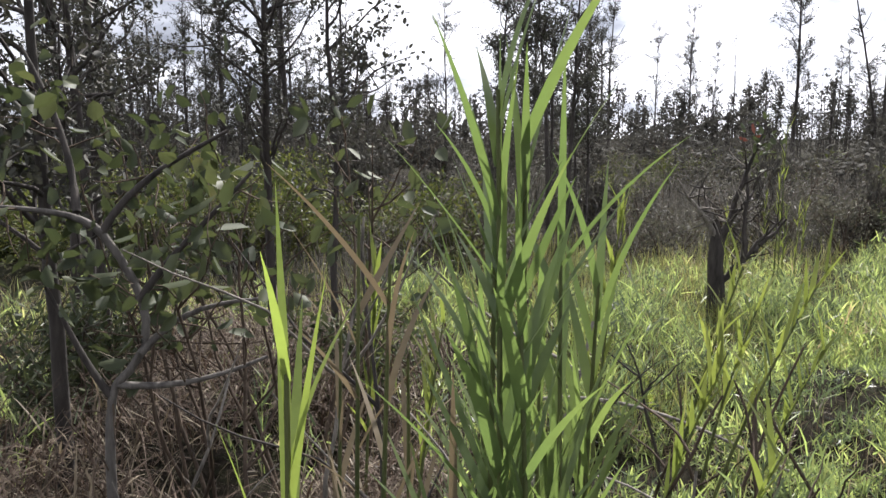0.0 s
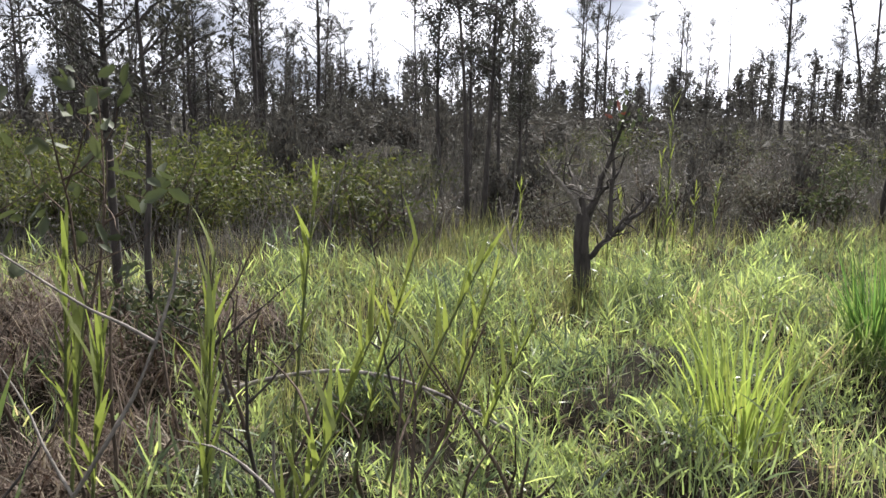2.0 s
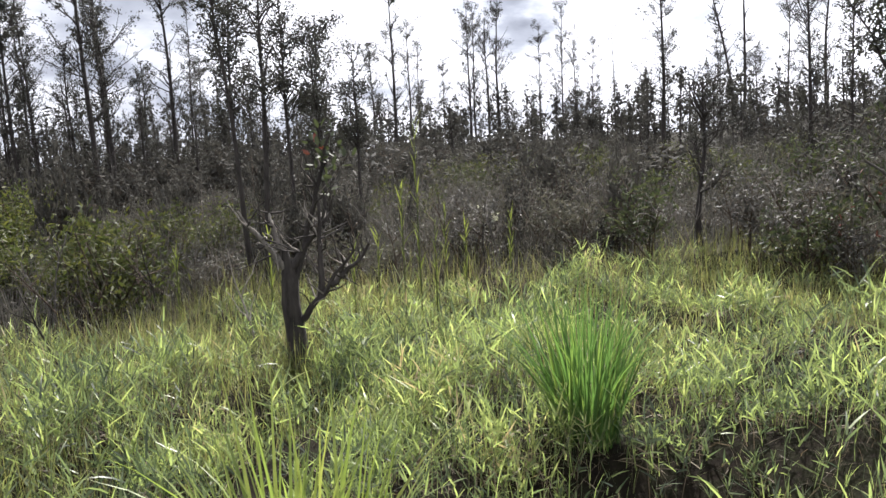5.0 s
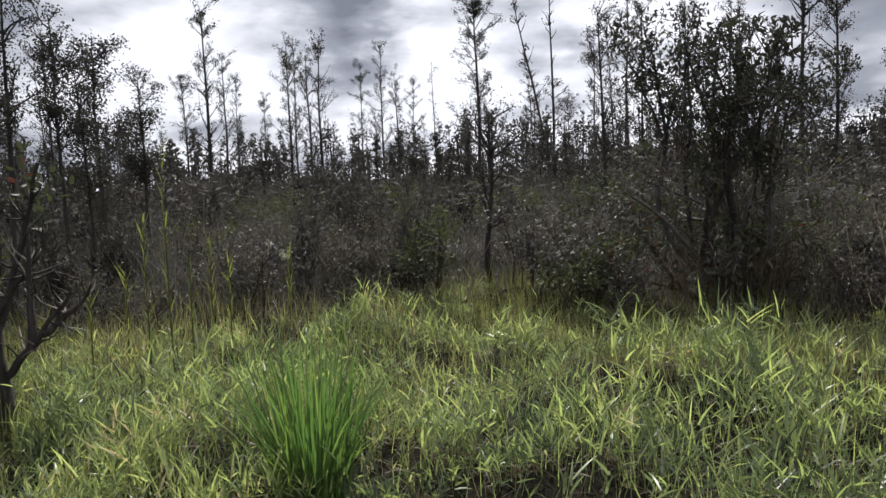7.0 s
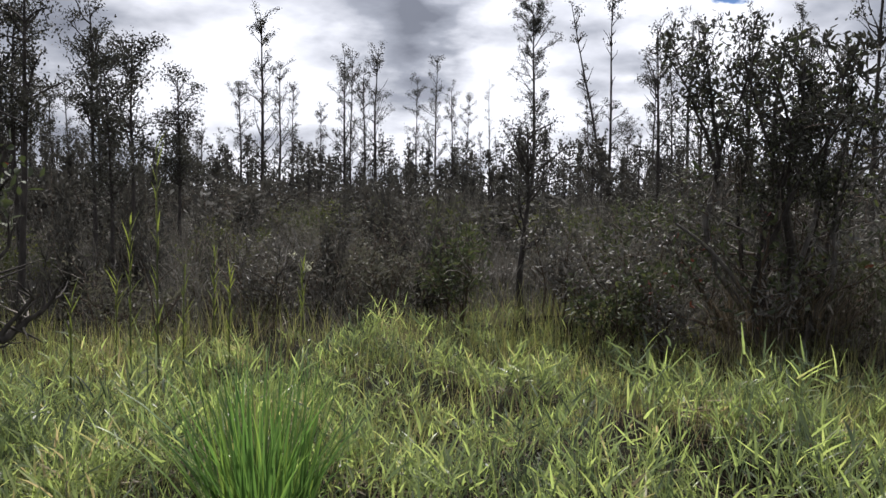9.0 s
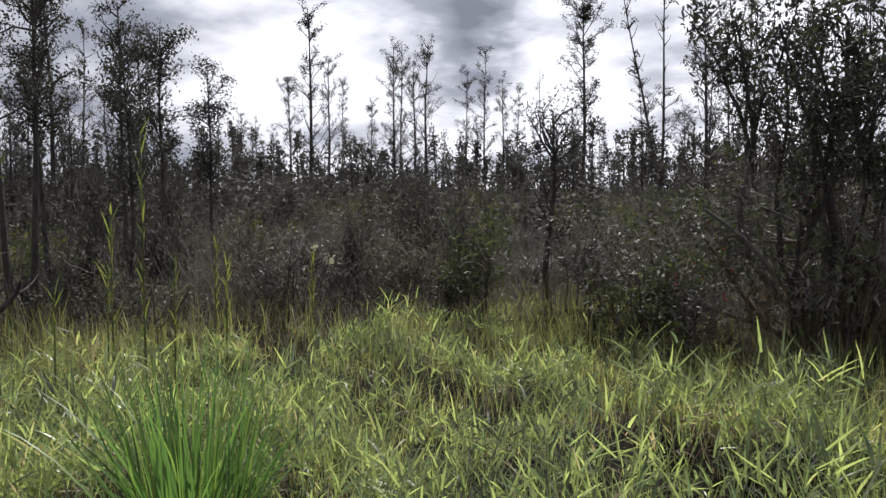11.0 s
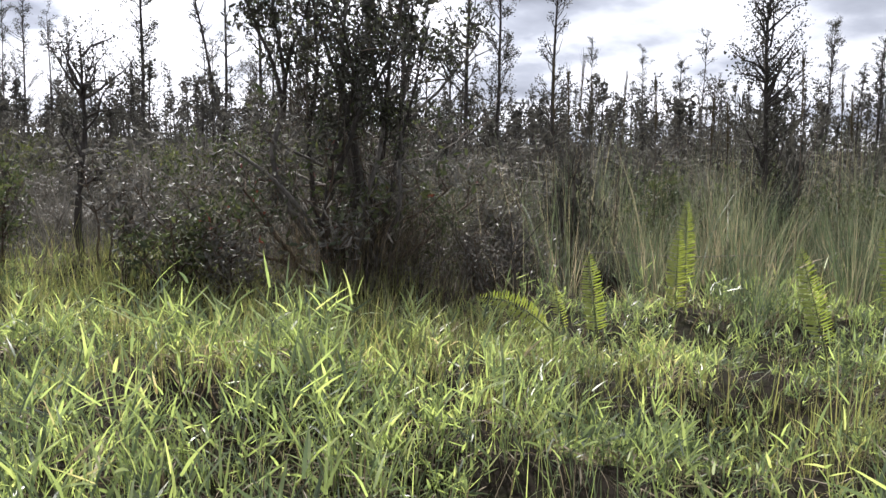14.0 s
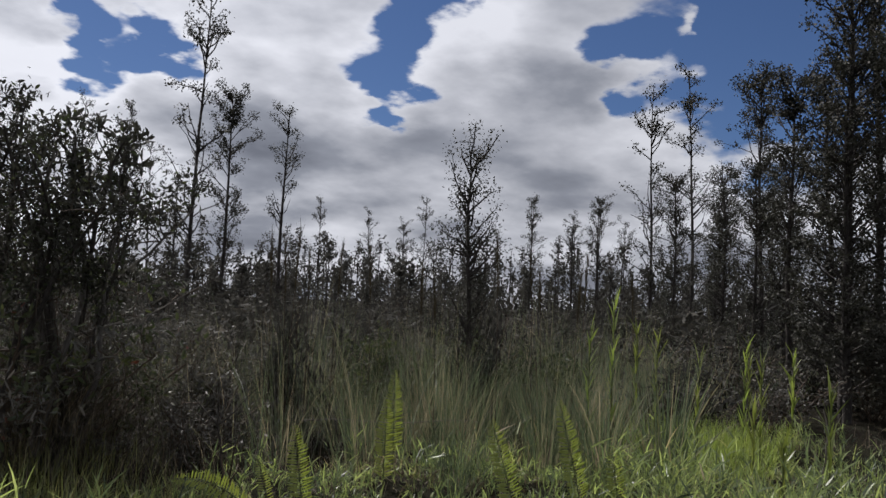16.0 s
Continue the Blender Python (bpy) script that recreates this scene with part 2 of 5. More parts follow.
GREYLEAF = leafy("grey_scrub_leaf", [(0.1, (0.056, 0.058, 0.049)), (0.5, (0.100, 0.100, 0.081)), (0.9, (0.17, 0.16, 0.13))], 0.3, 0.6, 0.16, glow=(1.15, 1.15, 1.0))
GREYBARK = barky("grey_bark", (0.040, 0.036, 0.033), (0.17, 0.155, 0.14), 30.0)
BARK = barky("dark_bark", (0.016, 0.014, 0.013), (0.075, 0.065, 0.058))
GREYWOOD = barky("weathered_wood", (0.055, 0.048, 0.042), (0.30, 0.27, 0.235), 34.0)
TWIG = barky("brown_twig", (0.030, 0.022, 0.016), (0.115, 0.085, 0.062), 40.0)
STALK = barky("cane_stalk", (0.035, 0.050, 0.018), (0.12, 0.13, 0.045), 30.0, 0.6)

# ---- mesh makers ----
rng = np.random.default_rng(11)


def mesh_of(name, verts, quads, material):
    """A smooth mesh from arrays of points and of four-cornered faces."""
    me = bpy.data.meshes.new(name)
    verts, quads = np.asarray(verts, np.float32), np.asarray(quads, np.int32)
    me.vertices.add(len(verts))
    me.vertices.foreach_set("co", verts.ravel())
    me.loops.add(quads.size)
    me.loops.foreach_set("vertex_index", quads.ravel())
    me.polygons.add(len(quads))
    me.polygons.foreach_set("loop_start", np.arange(0, quads.size, 4, dtype=np.int32))
    me.polygons.foreach_set("use_smooth", np.ones(len(quads), bool))
    me.update(calc_edges=True)
    me.validate()
    me.materials.append(material)
    return me


def joined(pieces):
    verts, quads, start = [], [], 0
    for v, q in pieces:
        verts.append(v)
        quads.append(q + start)
        start += len(v)
    return np.concatenate(verts), np.concatenate(quads)


def part(name, piece, material, parent=None, label=""):
    ob = new(name, mesh_of(name, piece[0], piece[1], material))
    ob.parent = parent
    return tagged(ob, label)


def thing(name, place, label, category, group="", kind=""):
    ob = new(name)
    ob.empty_display_size = 0.1
    ob.location = place
    return tagged(ob, label, category, group, kind)


def strips(base, turn, lean, bend, length, width, segs, roll=None, belly=0.35, power=1.6):
    """Blades: strips that start at base, lean away towards turn and bend over. All angles in radians, one row each."""
    count = len(base)
    at = np.array(base, float)
    out = np.stack([np.cos(turn), np.sin(turn), np.zeros(count)], 1)
    side = np.stack([-np.sin(turn), np.cos(turn), np.zeros(count)], 1)
    if roll is None:
        roll = np.zeros(count)
    verts = np.empty((count, segs + 1, 2, 3))
    for s in range(segs + 1):
        f = s / segs
        angle = lean + bend * f
        along = out * np.sin(angle)[:, None] + np.array([0, 0, 1.0]) * np.cos(angle)[:, None]
        across = np.cross(along, side)
        edge = side * np.cos(roll)[:, None] + across * np.sin(roll)[:, None]
        w = width * 0.5 * max((1 - f ** power) * (1 - belly * (1 - f) ** 3), 0.03)
        verts[:, s, 0], verts[:, s, 1] = at - edge * w[:, None], at + edge * w[:, None]
        at = at + along * (length / segs)[:, None]
    one = np.array([[2 * s, 2 * s + 1, 2 * s + 3, 2 * s + 2] for s in range(segs)])
    quads = (np.arange(count)[:, None, None] * (2 * segs + 2) + one[None]).reshape(-1, 4)
    return verts.reshape(-1, 3), quads


def leaves(centre, way, length, width, gen, fold=0.25):
    """Oval leaves, each of two halves folded along the midrib: six corners and a stalk end."""
    count = len(centre)
    way = way / np.linalg.norm(way, axis=1)[:, None]
    side = np.cross(way, gen.normal(size=(count, 3)))
    side /= np.linalg.norm(side, axis=1)[:, None]
    top = np.cross(side, way)
    lift = (width * fold)[:, None] * top
    l, w = length[:, None], width[:, None] * 0.5
    verts = np.stack([centre, centre + way * l * 0.35 - side * w + lift, centre + way * l * 0.78 - side * w * 0.75 + lift, centre + way * l,
                      centre + way * l * 0.78 + side * w * 0.75 + lift, centre + way * l * 0.35 + side * w + lift], 1)
    one = np.array([[0, 1, 2, 3], [0, 3, 4, 5]])
    quads = (np.arange(count)[:, None, None] * 6 + one[None]).reshape(-1, 4)
    return verts.reshape(-1, 3), quads


def small_leaves(centre, way, length, width, gen, fold=0.3):
    """Leaves seen from afar: one bent four-cornered face each."""
    count = len(centre)
    way = way / np.linalg.norm(way, axis=1)[:, None]
    side = np.cross(way, gen.normal(size=(count, 3)))
    side /= np.linalg.norm(side, axis=1)[:, None]
    mid = centre + way * (length * 0.55)[:, None] + np.cross(side, way) * (width * fold)[:, None]
    w = side * (width * 0.5)[:, None]
    verts = np.stack([centre, mid - w, centre + way * length[:, None], mid + w], 1)
    return verts.reshape(-1, 3), np.arange(count * 4).reshape(-1, 4)


def tube(points, radii, sides=6):
    points, radii = np.asarray(points, float), np.asarray(radii, float)
    way = np.gradient(points, axis=0)
    way /= np.linalg.norm(way, axis=1)[:, None] + 1e-9
    ref = np.where(np.abs(way[:, 2:3]) > 0.9, np.array([[1.0, 0, 0]]), np.array([[0, 0, 1.0]]))
    u = np.cross(way, ref)
    u /= np.linalg.norm(u, axis=1)[:, None]
    v = np.cross(way, u)
    a = np.arange(sides) * 2 * np.pi / sides
    ring = points[:, None] + radii[:, None, None] * (np.cos(a)[None, :, None] * u[:, None] + np.sin(a)[None, :, None] * v[:, None])
    n = len(points)
    i, j = np.meshgrid(np.arange(n - 1), np.arange(sides), indexing="ij")
    k = (j + 1) % sides
    quads = np.stack([i * sides + j, i * sides + k, (i + 1) * sides + k, (i + 1) * sides + j], -1).reshape(-1, 4)
    return ring.reshape(-1, 3), quads


def limb(gen, start, way, length, radius, wander=0.12, rise=0.0, steps=6, tip=0.25, sides=5):
    """A wandering branch: its points and its tube."""
    way = np.array(way, float)
    way /= np.linalg.norm(way)
    pts = [np.array(start, float)]
    for s in range(steps):
        way = way + gen.normal(size=3) * wander + np.array([0, 0, rise])
        way /= np.linalg.norm(way)
        pts.append(pts[-1] + way * length / steps)
    pts = np.array(pts)
    radii = radius * np.linspace(1, tip, steps + 1)
    return pts, tube(pts, radii, sides)


# ---- ground ----
def hill(x, y):
    """Height of the ground."""
    x, y = np.asarray(x, float), np.asarray(y, float)
    z = 0.05 * np.sin(x * 0.9 + 1.3) * np.cos(y * 0.8) + 0.04 * np.sin(x * 2.1 + y * 1.7)
    near = np.clip((np.hypot(x - 2.7, y - 1.6) - 2.2) / 2.0, 0, 1)
    mound = 0.30 * np.exp(-(((x - 6.35) / 1.0) ** 2 + ((y - 6.2) / 0.75) ** 2)) + 0.22 * np.exp(-(((x - 6.9) / 1.5) ** 2 + ((y - 10.2) / 0.9) ** 2))
    mound = mound + 0.08 * (np.sin(x * 3.1 + 2 * np.sin(y * 1.3)) * np.cos(y * 2.9 + np.sin(x * 1.7)) + 1) * near
    ditch = -0.34 * np.exp(-(((x - 4.1) / 0.8) ** 2 + ((y - 4.75) / 0.35) ** 2)) - 0.30 * np.exp(-((((x - 8.3) * 0.75 - (y - 5.2) * 0.66) / 0.75) ** 2 + (((x - 8.3) * 0.66 + (y - 5.2) * 0.75) / 0.3) ** 2))
    rise = 0.45 * np.clip((y - 11) / 12, 0, 1) + 0.2 * np.clip((x - 14) / 14, 0, 1)
    return z * near + mound + ditch + rise


def make_ground():
    inner = np.linspace(-14, 24, 153)
    outer = np.array([30, 40, 55, 80, 120, 200, 350, 700, 1500, 3000.0])
    xs = np.concatenate([-outer[::-1], inner, outer])
    ys = np.concatenate([-outer[::-1], np.linspace(-14, 28, 169), outer + 3])
    gx, gy = np.meshgrid(xs, ys, indexing="ij")
    verts = np.stack([gx, gy, hill(gx, gy) + 0.02 * rng.normal(size=gx.shape) * (np.abs(gx) < 24)], -1).reshape(-1, 3)
    i, j = np.meshgrid(np.arange(len(xs) - 1), np.arange(len(ys) - 1), indexing="ij")
    m = len(ys)
    quads = np.stack([i * m + j, (i + 1) * m + j, (i + 1) * m + j + 1, i * m + j + 1], -1).reshape(-1, 4)
    ob = new("ground", mesh_of("ground", verts, quads, EARTH))
    tagged(ob, "dark soil with litter under a rough field", "ground", kind="structure")


make_ground()


# ---- slender trees of the skyline ----
def slender_tree(name, seed, style):
    """An upright tree 8 m high. style: 0 dense column, 1 open column, 2 spreading top, 3 bare snag, 4 twin stems with few leaves, 5 broad dense crown."""
    gen = np.random.default_rng(seed)
    root = thing(name, (0, 0, -50), "tall slender dark-barked tree with small leathery leaves", "tree", "slender trees")
    stems = 2 if style == 4 else 1
    wood, tips = [], []
    for s in range(stems):
        foot = np.array([0.0, 0, -0.3]) + (np.array([gen.uniform(-0.3, 0.3), gen.uniform(-0.3, 0.3), 0]) if s else 0)
        way = np.array([gen.normal() * 0.03 + (0.10 if s else -0.02) * (style == 4), gen.normal() * 0.03, 1.0])
        pts, body = limb(gen, foot, way, 8.3 * (0.93 if s else 1), 0.09 if style in (0, 2, 5, 6) else 0.062, 0.026, 0.02, 12, 0.16, 6)
        if style != 4:      # the top stands over the foot
            pts = pts - np.linspace(0, 1, len(pts))[:, None] * (pts[-1] - pts[0]) * np.array([0.85, 0.85, 0])
            body = tube(pts, np.linspace(1, 0.16, len(pts)) * (0.09 if style in (0, 2, 5, 6) else 0.062), 6)
        wood.append(body)
        first = {0: 0.08, 1: 0.12, 2: 0.22, 3: 0.3, 4: 0.3, 5: 0.06, 6: 0.10}[style]
        gap = gen.uniform(first + 0.1, 0.9, 3)
        count = {0: 68, 1: 60, 2: 50, 3: 18, 4: 40, 5: 80, 6: 130}[style]
        for b in range(count):
            f = first + (0.985 - first) * gen.random() ** (0.9 if style != 2 else 0.62)
            if style != 5 and np.min(np.abs(gap - f)) < 0.022:
                continue
            k = f * (len(pts) - 1)
            at = pts[int(k)] + (pts[min(int(k) + 1, len(pts) - 1)] - pts[int(k)]) * (k % 1)
            a = gen.uniform(0, 2 * np.pi)
            reach = {0: 1.22, 1: 1.0, 2: 1.4, 3: 0.5, 4: 0.6, 5: 1.9, 6: 1.25}[style] * gen.uniform(0.3, 1.2)
            reach *= (1.2 - 0.95 * abs(f - 0.4)) if style in (0, 1, 5, 6) else (0.55 + 0.6 * math.sin(min(f, 0.9) * 3.3))
            lift = gen.uniform(0.5, 1.3)
            bp, bt = limb(gen, at, (math.cos(a), math.sin(a), lift), reach, 0.022, 0.22, 0.16, 3, 0.3, 3)
            wood.append(bt)
            tips += [bp[-1], bp[-1] * 0.6 + bp[-2] * 0.4, bp[-2]] if gen.random() < (0.82 if style not in (3, 4) else 0.45) else []
            if style in (2, 5):
                for _ in range(2):
                    tp, tt = limb(gen, bp[1], (math.cos(a + gen.normal()), math.sin(a + gen.normal()), 0.8), reach * 0.6, 0.012, 0.2, 0.1, 2, 0.4, 3)
                    wood.append(tt)
                    tips += [tp[-1], tp[-2]]
        tips += [pts[-1], pts[-2]]
    part("trunk", joined(wood), BARK, root)
    tips = np.array(tips)
    each = {0: 21, 1: 19, 2: 22, 3: 8, 4: 14, 5: 16, 6: 26}[style]
    centre = np.repeat(tips, each, 0) + gen.normal(size=(len(tips) * each, 3)) * np.array([0.075, 0.075, 0.06]) * (1.15 if style == 6 else 1.0)
    keep = gen.random(len(centre)) < 0.92
    big = 0.8 if style == 6 else 0.74
    centre = centre[keep]
    way = gen.normal(size=centre.shape) + np.array([0, 0, 0.3])
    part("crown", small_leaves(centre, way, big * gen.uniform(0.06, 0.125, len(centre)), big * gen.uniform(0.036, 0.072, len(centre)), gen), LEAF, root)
    return root


KINDS = [[slender_tree("slender_tree", 100 * k + s, k) for s in range({0: 4, 1: 4, 2: 2, 3: 1, 4: 1, 5: 2, 6: 2}[k])] for k in range(7)]
LABELS = ("tall dense columnar tree with dark leaves", "tall slender tree with thin open crown", "tall tree with forked spreading open top",
          "thin nearly bare tree snag", "twin-stemmed slender tree with few leaves", "broad dark leafy tree with dense crown", "tall dark tree with very dense leafy crown")
tree_gen = random.Random(5)


def plant(x, y, top, kind):
    src = tree_gen.choice(KINDS[kind])
    ground = float(hill(x, y))
    size = (top - ground) / 8.0
    stout = 1.0 if size > 0.7 else 1.15
    m = Matrix.Translation((x, y, ground)) @ Matrix.Rotation(tree_gen.uniform(0, 6.28), 4, "Z") @ Matrix.Diagonal((size * stout, size * stout, size, 1))
    return tagged(copy_thing(src, m), LABELS[kind])


WEST_STAND = [
    (-9.9, 21.8, 6.2, 0), (-9.5, 24.2, 6.1, 2), (-6.0, 17.0, 5.4, 1), (-11.0, 32.2, 5.7, 0), (-7.9, 27.0, 6.3, 1), (-5.3, 21.5, 5.9, 2), (-4.65, 26.2, 8.6, 2), (-4.6, 29.9, 5.0, 0),
    (-3.0, 27.0, 8.0, 0), (-4.5, 38.1, 5.9, 0), (-3.4, 36.2, 6.1, 1), (-2.3, 36.3, 6.4, 1), (0.31, 23.0, 5.4, 1), (4.6, 40.3, 7.3, 0), (7.8, 44.0, 8.6, 0), (9.2, 47.8, 8.4, 0)]
MIDDLE_STAND = [
    (17.5, 45.6, 5.0, 1), (17.9, 36.8, 5.9, 1), (-0.8, 53.9, 6.2, 0), (-0.3, 58.0, 6.1, 0), (2.8, 40.1, 6.5, 0), (3.8, 38.1, 9.2, 0), (5.3, 46.1, 7.1, 1), (7.0, 52.0, 6.8, 0),
    (8.5, 47.9, 9.4, 1), (10.1, 49.7, 9.9, 0), (11.7, 45.4, 7.8, 1), (11.3, 37.4, 7.5, 1), (14.0, 47.0, 7.4, 0), (13.5, 41.0, 6.2, 1), (15.0, 42.7, 7.3, 3), (14.6, 34.4, 9.0, 2),
    (21.3, 44.7, 6.5, 1), (16.6, 31.5, 9.6, 4), (20.8, 36.2, 7.8, 1), (19.6, 32.4, 7.6, 1), (22.1, 35.5, 9.1, 0), (20.0, 27.5, 7.6, 0)]
EAST_STAND = [
    (19.6, 24.4, 7.2, 1), (22.5, 27.3, 6.7, 1), (25.7, 29.9, 6.3, 0), (18.8, 20.1, 9.8, 1), (20.7, 21.1, 7.2, 2), (21.9, 20.0, 6.95, 0), (34.3, 30.2, 6.5, 1), (38.9, 31.0, 6.5, 1),
    (41.7, 30.8, 6.2, 0), (40.8, 28.6, 7.3, 1), (46.2, 31.3, 5.3, 0), (36.8, 19.9, 6.5, 1), (44.5, 22.5, 5.4, 0), (39.5, 19.2, 5.9, 0), (32.6, 14.9, 5.6, 0)]
FAR_EAST_STAND = [
    (38.5, 20.9, 6.7, 1), (44.9, 21.7, 6.6, 1), (38.1, 17.2, 6.4, 0), (42.2, 17.8, 5.9, 0), (23.9, 9.7, 7.1, 1), (26.1, 9.5, 8.0, 1), (30.2, 9.8, 5.8, 0), (20.7, 6.4, 5.9, 2),
    (18.9, 5.5, 5.4, 2), (18.0, 4.6, 7.2, 6), (20.1, 4.5, 7.6, 6), (18.6, 3.9, 6.8, 6), (22.5, 7.6, 4.6, 6), (24.5, 7.0, 5.0, 6), (21.5, 8.3, 4.3, 6), (19.8, 6.3, 4.2, 6), (22.8, 6.4, 4.9, 6), (19.2, 5.0, 5.2, 6), (17.6, 4.5, 5.2, 6), (27.0, 9.0, 4.6, 6), (17.5, 3.6, 5.5, 6)]
for row in WEST_STAND + MIDDLE_STAND + EAST_STAND + FAR_EAST_STAND:
    plant(*row)
# the wood behind: lower and ever denser with distance
for i in range(64):
    az = radians(tree_gen.uniform(-36, 96))
    d = tree_gen.uniform(34, 78)
    plant(3.5 + d * math.sin(az), 2 + d * math.cos(az), tree_gen.uniform(2.4, 5.0) * (d / 45) ** 0.7, tree_gen.choice((0, 0, 1, 1, 1, 0)))
for i in range(32):
    az = radians(tree_gen.uniform(-40, -4))
    d = tree_gen.uniform(18, 40)
    plant(1.0 + d * math.sin(az), 1 + d * math.cos(az), tree_gen.uniform(3.2, 6.0) * (d / 30) ** 0.5, tree_gen.choice((0, 0, 1)))
for i in range(13):
    plant(tree_gen.uniform(-13, -3.0), tree_gen.uniform(20, 33), tree_gen.uniform(5.0, 8.2), tree_gen.choice((0, 1, 2, 0)))
plant(26.6, 52.0, 6.2, 5)
for row in ((11.56, 17.2, 4.7, 0), (13.25, 18.5, 5.1, 1), (14.4, 16.6, 4.8, 1)):
    plant(*row)
for kind in KINDS:
    for src in kind:
        for o in (*src.children, src):
            bpy.data.objects.remove(o)


# ---- scrub ----
def scrub_shrub(name, seed, leaf_mat, label, count=900, leaf=0.075):
    """A rounded bush about 1.2 m across and high, of many twigs with leaves at their ends."""
    gen = np.random.default_rng(seed)
    root = thing(name, (0, 0, -50), label, "bush", "scrub bushes")
    wood, tips = [], []
    for b in range(11):
        a = gen.uniform(0, 6.28)
        pts, body = limb(gen, (gen.normal() * 0.06, gen.normal() * 0.06, -0.05), (math.cos(a) * 0.7, math.sin(a) * 0.7, gen.uniform(0.7, 2.4)), gen.uniform(0.5, 1.25), 0.013, 0.12, 0.06, 6, 0.35, 3)
        wood.append(body)
        for p in pts[2:]:
            for _ in range(1):
                q, t = limb(gen, p, gen.normal(size=3) + np.array([0, 0, 0.7]), gen.uniform(0.15, 0.35), 0.005, 0.2, 0, 2, 0.5, 3)
                wood.append(t)
                tips += [q[-1], q[-2]]
    part("branch_frame", joined(wood), TWIG, root)
    tips = np.array(tips)
    pick = tips[gen.integers(0, len(tips), count)] + gen.normal(size=(count, 3)) * np.array([0.045, 0.045, 0.08])
    part("crown", small_leaves(pick, gen.normal(size=(count, 3)) + np.array([0, 0, 0.9]), gen.uniform(0.7, 1.4, count) * leaf, gen.uniform(0.22, 0.42, count) * leaf, gen), leaf_mat, root)
    return root


shrub_sources = [scrub_shrub("scrub_bush", 300 + s, SCRUB if s % 2 else GREYLEAF, "low brown-green scrub bush with small leaves", count=1100, leaf=0.048) for s in range(4)]
moss_sources = [scrub_shrub("scrub_bush", 320 + s, MOSSY, "dense yellow-green bush among brown scrub", count=1500, leaf=0.07) for s in range(3)]
dark_sources = [scrub_shrub("scrub_bush", 340 + s, WOOD_LEAF, "dark green leafy bush under the trees", count=800, leaf=0.125) for s in range(3)]
shrub_gen = random.Random(9)


def bush(src, x, y, wide, tall):
    m = Matrix.Translation((x, y, float(hill(x, y)) - 0.03)) @ Matrix.Rotation(shrub_gen.uniform(0, 6.28), 4, "Z") @ Matrix.Diagonal((wide, wide, tall, 1))
    return copy_thing(src, m)


def grass_edge(x):
    """The line behind which scrub takes over from grass."""
    return np.interp(x, [-6, -1, 0.8, 1.8, 3, 5, 7.5, 8.0, 8.6, 9.3, 10, 14, 20], [7.6, 8.4, 8.9, 11.0, 10.3, 10.5, 10.9, 9.6, 8.5, 8.2, 7.4, 6.4, 5.5])


placed = 0
while placed < 120:
    az, d = radians(shrub_gen.uniform(-38, 80)), shrub_gen.uniform(7.5, 24)
    x, y = 3 + d * math.sin(az), 1.5 + d * math.cos(az)
    if y < float(grass_edge(x)) + 0.7 or (10 < x < 17 and y < 8.5) or (x < 0.8 and y > 9.2):
        continue
    bush(shrub_gen.choice(shrub_sources), x, y, shrub_gen.uniform(0.55, 1.35), shrub_gen.choice((0.45, 0.55, 0.65, 0.75, 0.9, 1.15)))
    placed += 1
for i in range(50):        # the mat of yellow-green fern bushes to the north-west
    x, y = shrub_gen.uniform(-7.0, 0.6), shrub_gen.uniform(10.2, 14.5)
    bush(shrub_gen.choice(moss_sources), x, y, shrub_gen.uniform(0.9, 1.6), shrub_gen.choice((0.65, 0.8, 0.95, 1.1, 1.2)))
for i in range(18):
    x, y = shrub_gen.uniform(3.0, 15.5), shrub_gen.uniform(15, 22)
    bush(shrub_gen.choice(moss_sources), x, y, shrub_gen.uniform(0.8, 1.4), shrub_gen.uniform(0.7, 1.0))
for i in range(100):
    az, d = radians(shrub_gen.uniform(-38, 94)), shrub_gen.uniform(15, 34)
    bush(shrub_gen.choice(dark_sources), 3 + d * math.sin(az), 1.5 + d * math.cos(az), shrub_gen.uniform(1.1, 2.4), shrub_gen.uniform(0.8, 1.2) * (1 + 0.03 * (d - 18)))
for i in range(34):        # darker bushes and leafy saplings that stand out of the scrub
    az, d = radians(shrub_gen.uniform(-30, 62)), shrub_gen.uniform(10.5, 17)
    x, y = 3 + d * math.sin(az), 1.5 + d * math.cos(az)
    if y > float(grass_edge(x)) + 1.2:
        size = shrub_gen.uniform(0.55, 1.0)
        bush(shrub_gen.choice(dark_sources), x, y, size * 0.8, size * shrub_gen.uniform(0.9, 1.7))
for i in range(26):        # at the feet of the eastern trees
    bush(shrub_gen.choice(dark_sources + shrub_sources), shrub_gen.uniform(14.5, 25), shrub_gen.uniform(3.0, 10.5), shrub_gen.uniform(0.9, 1.7), shrub_gen.uniform(0.7, 1.2))


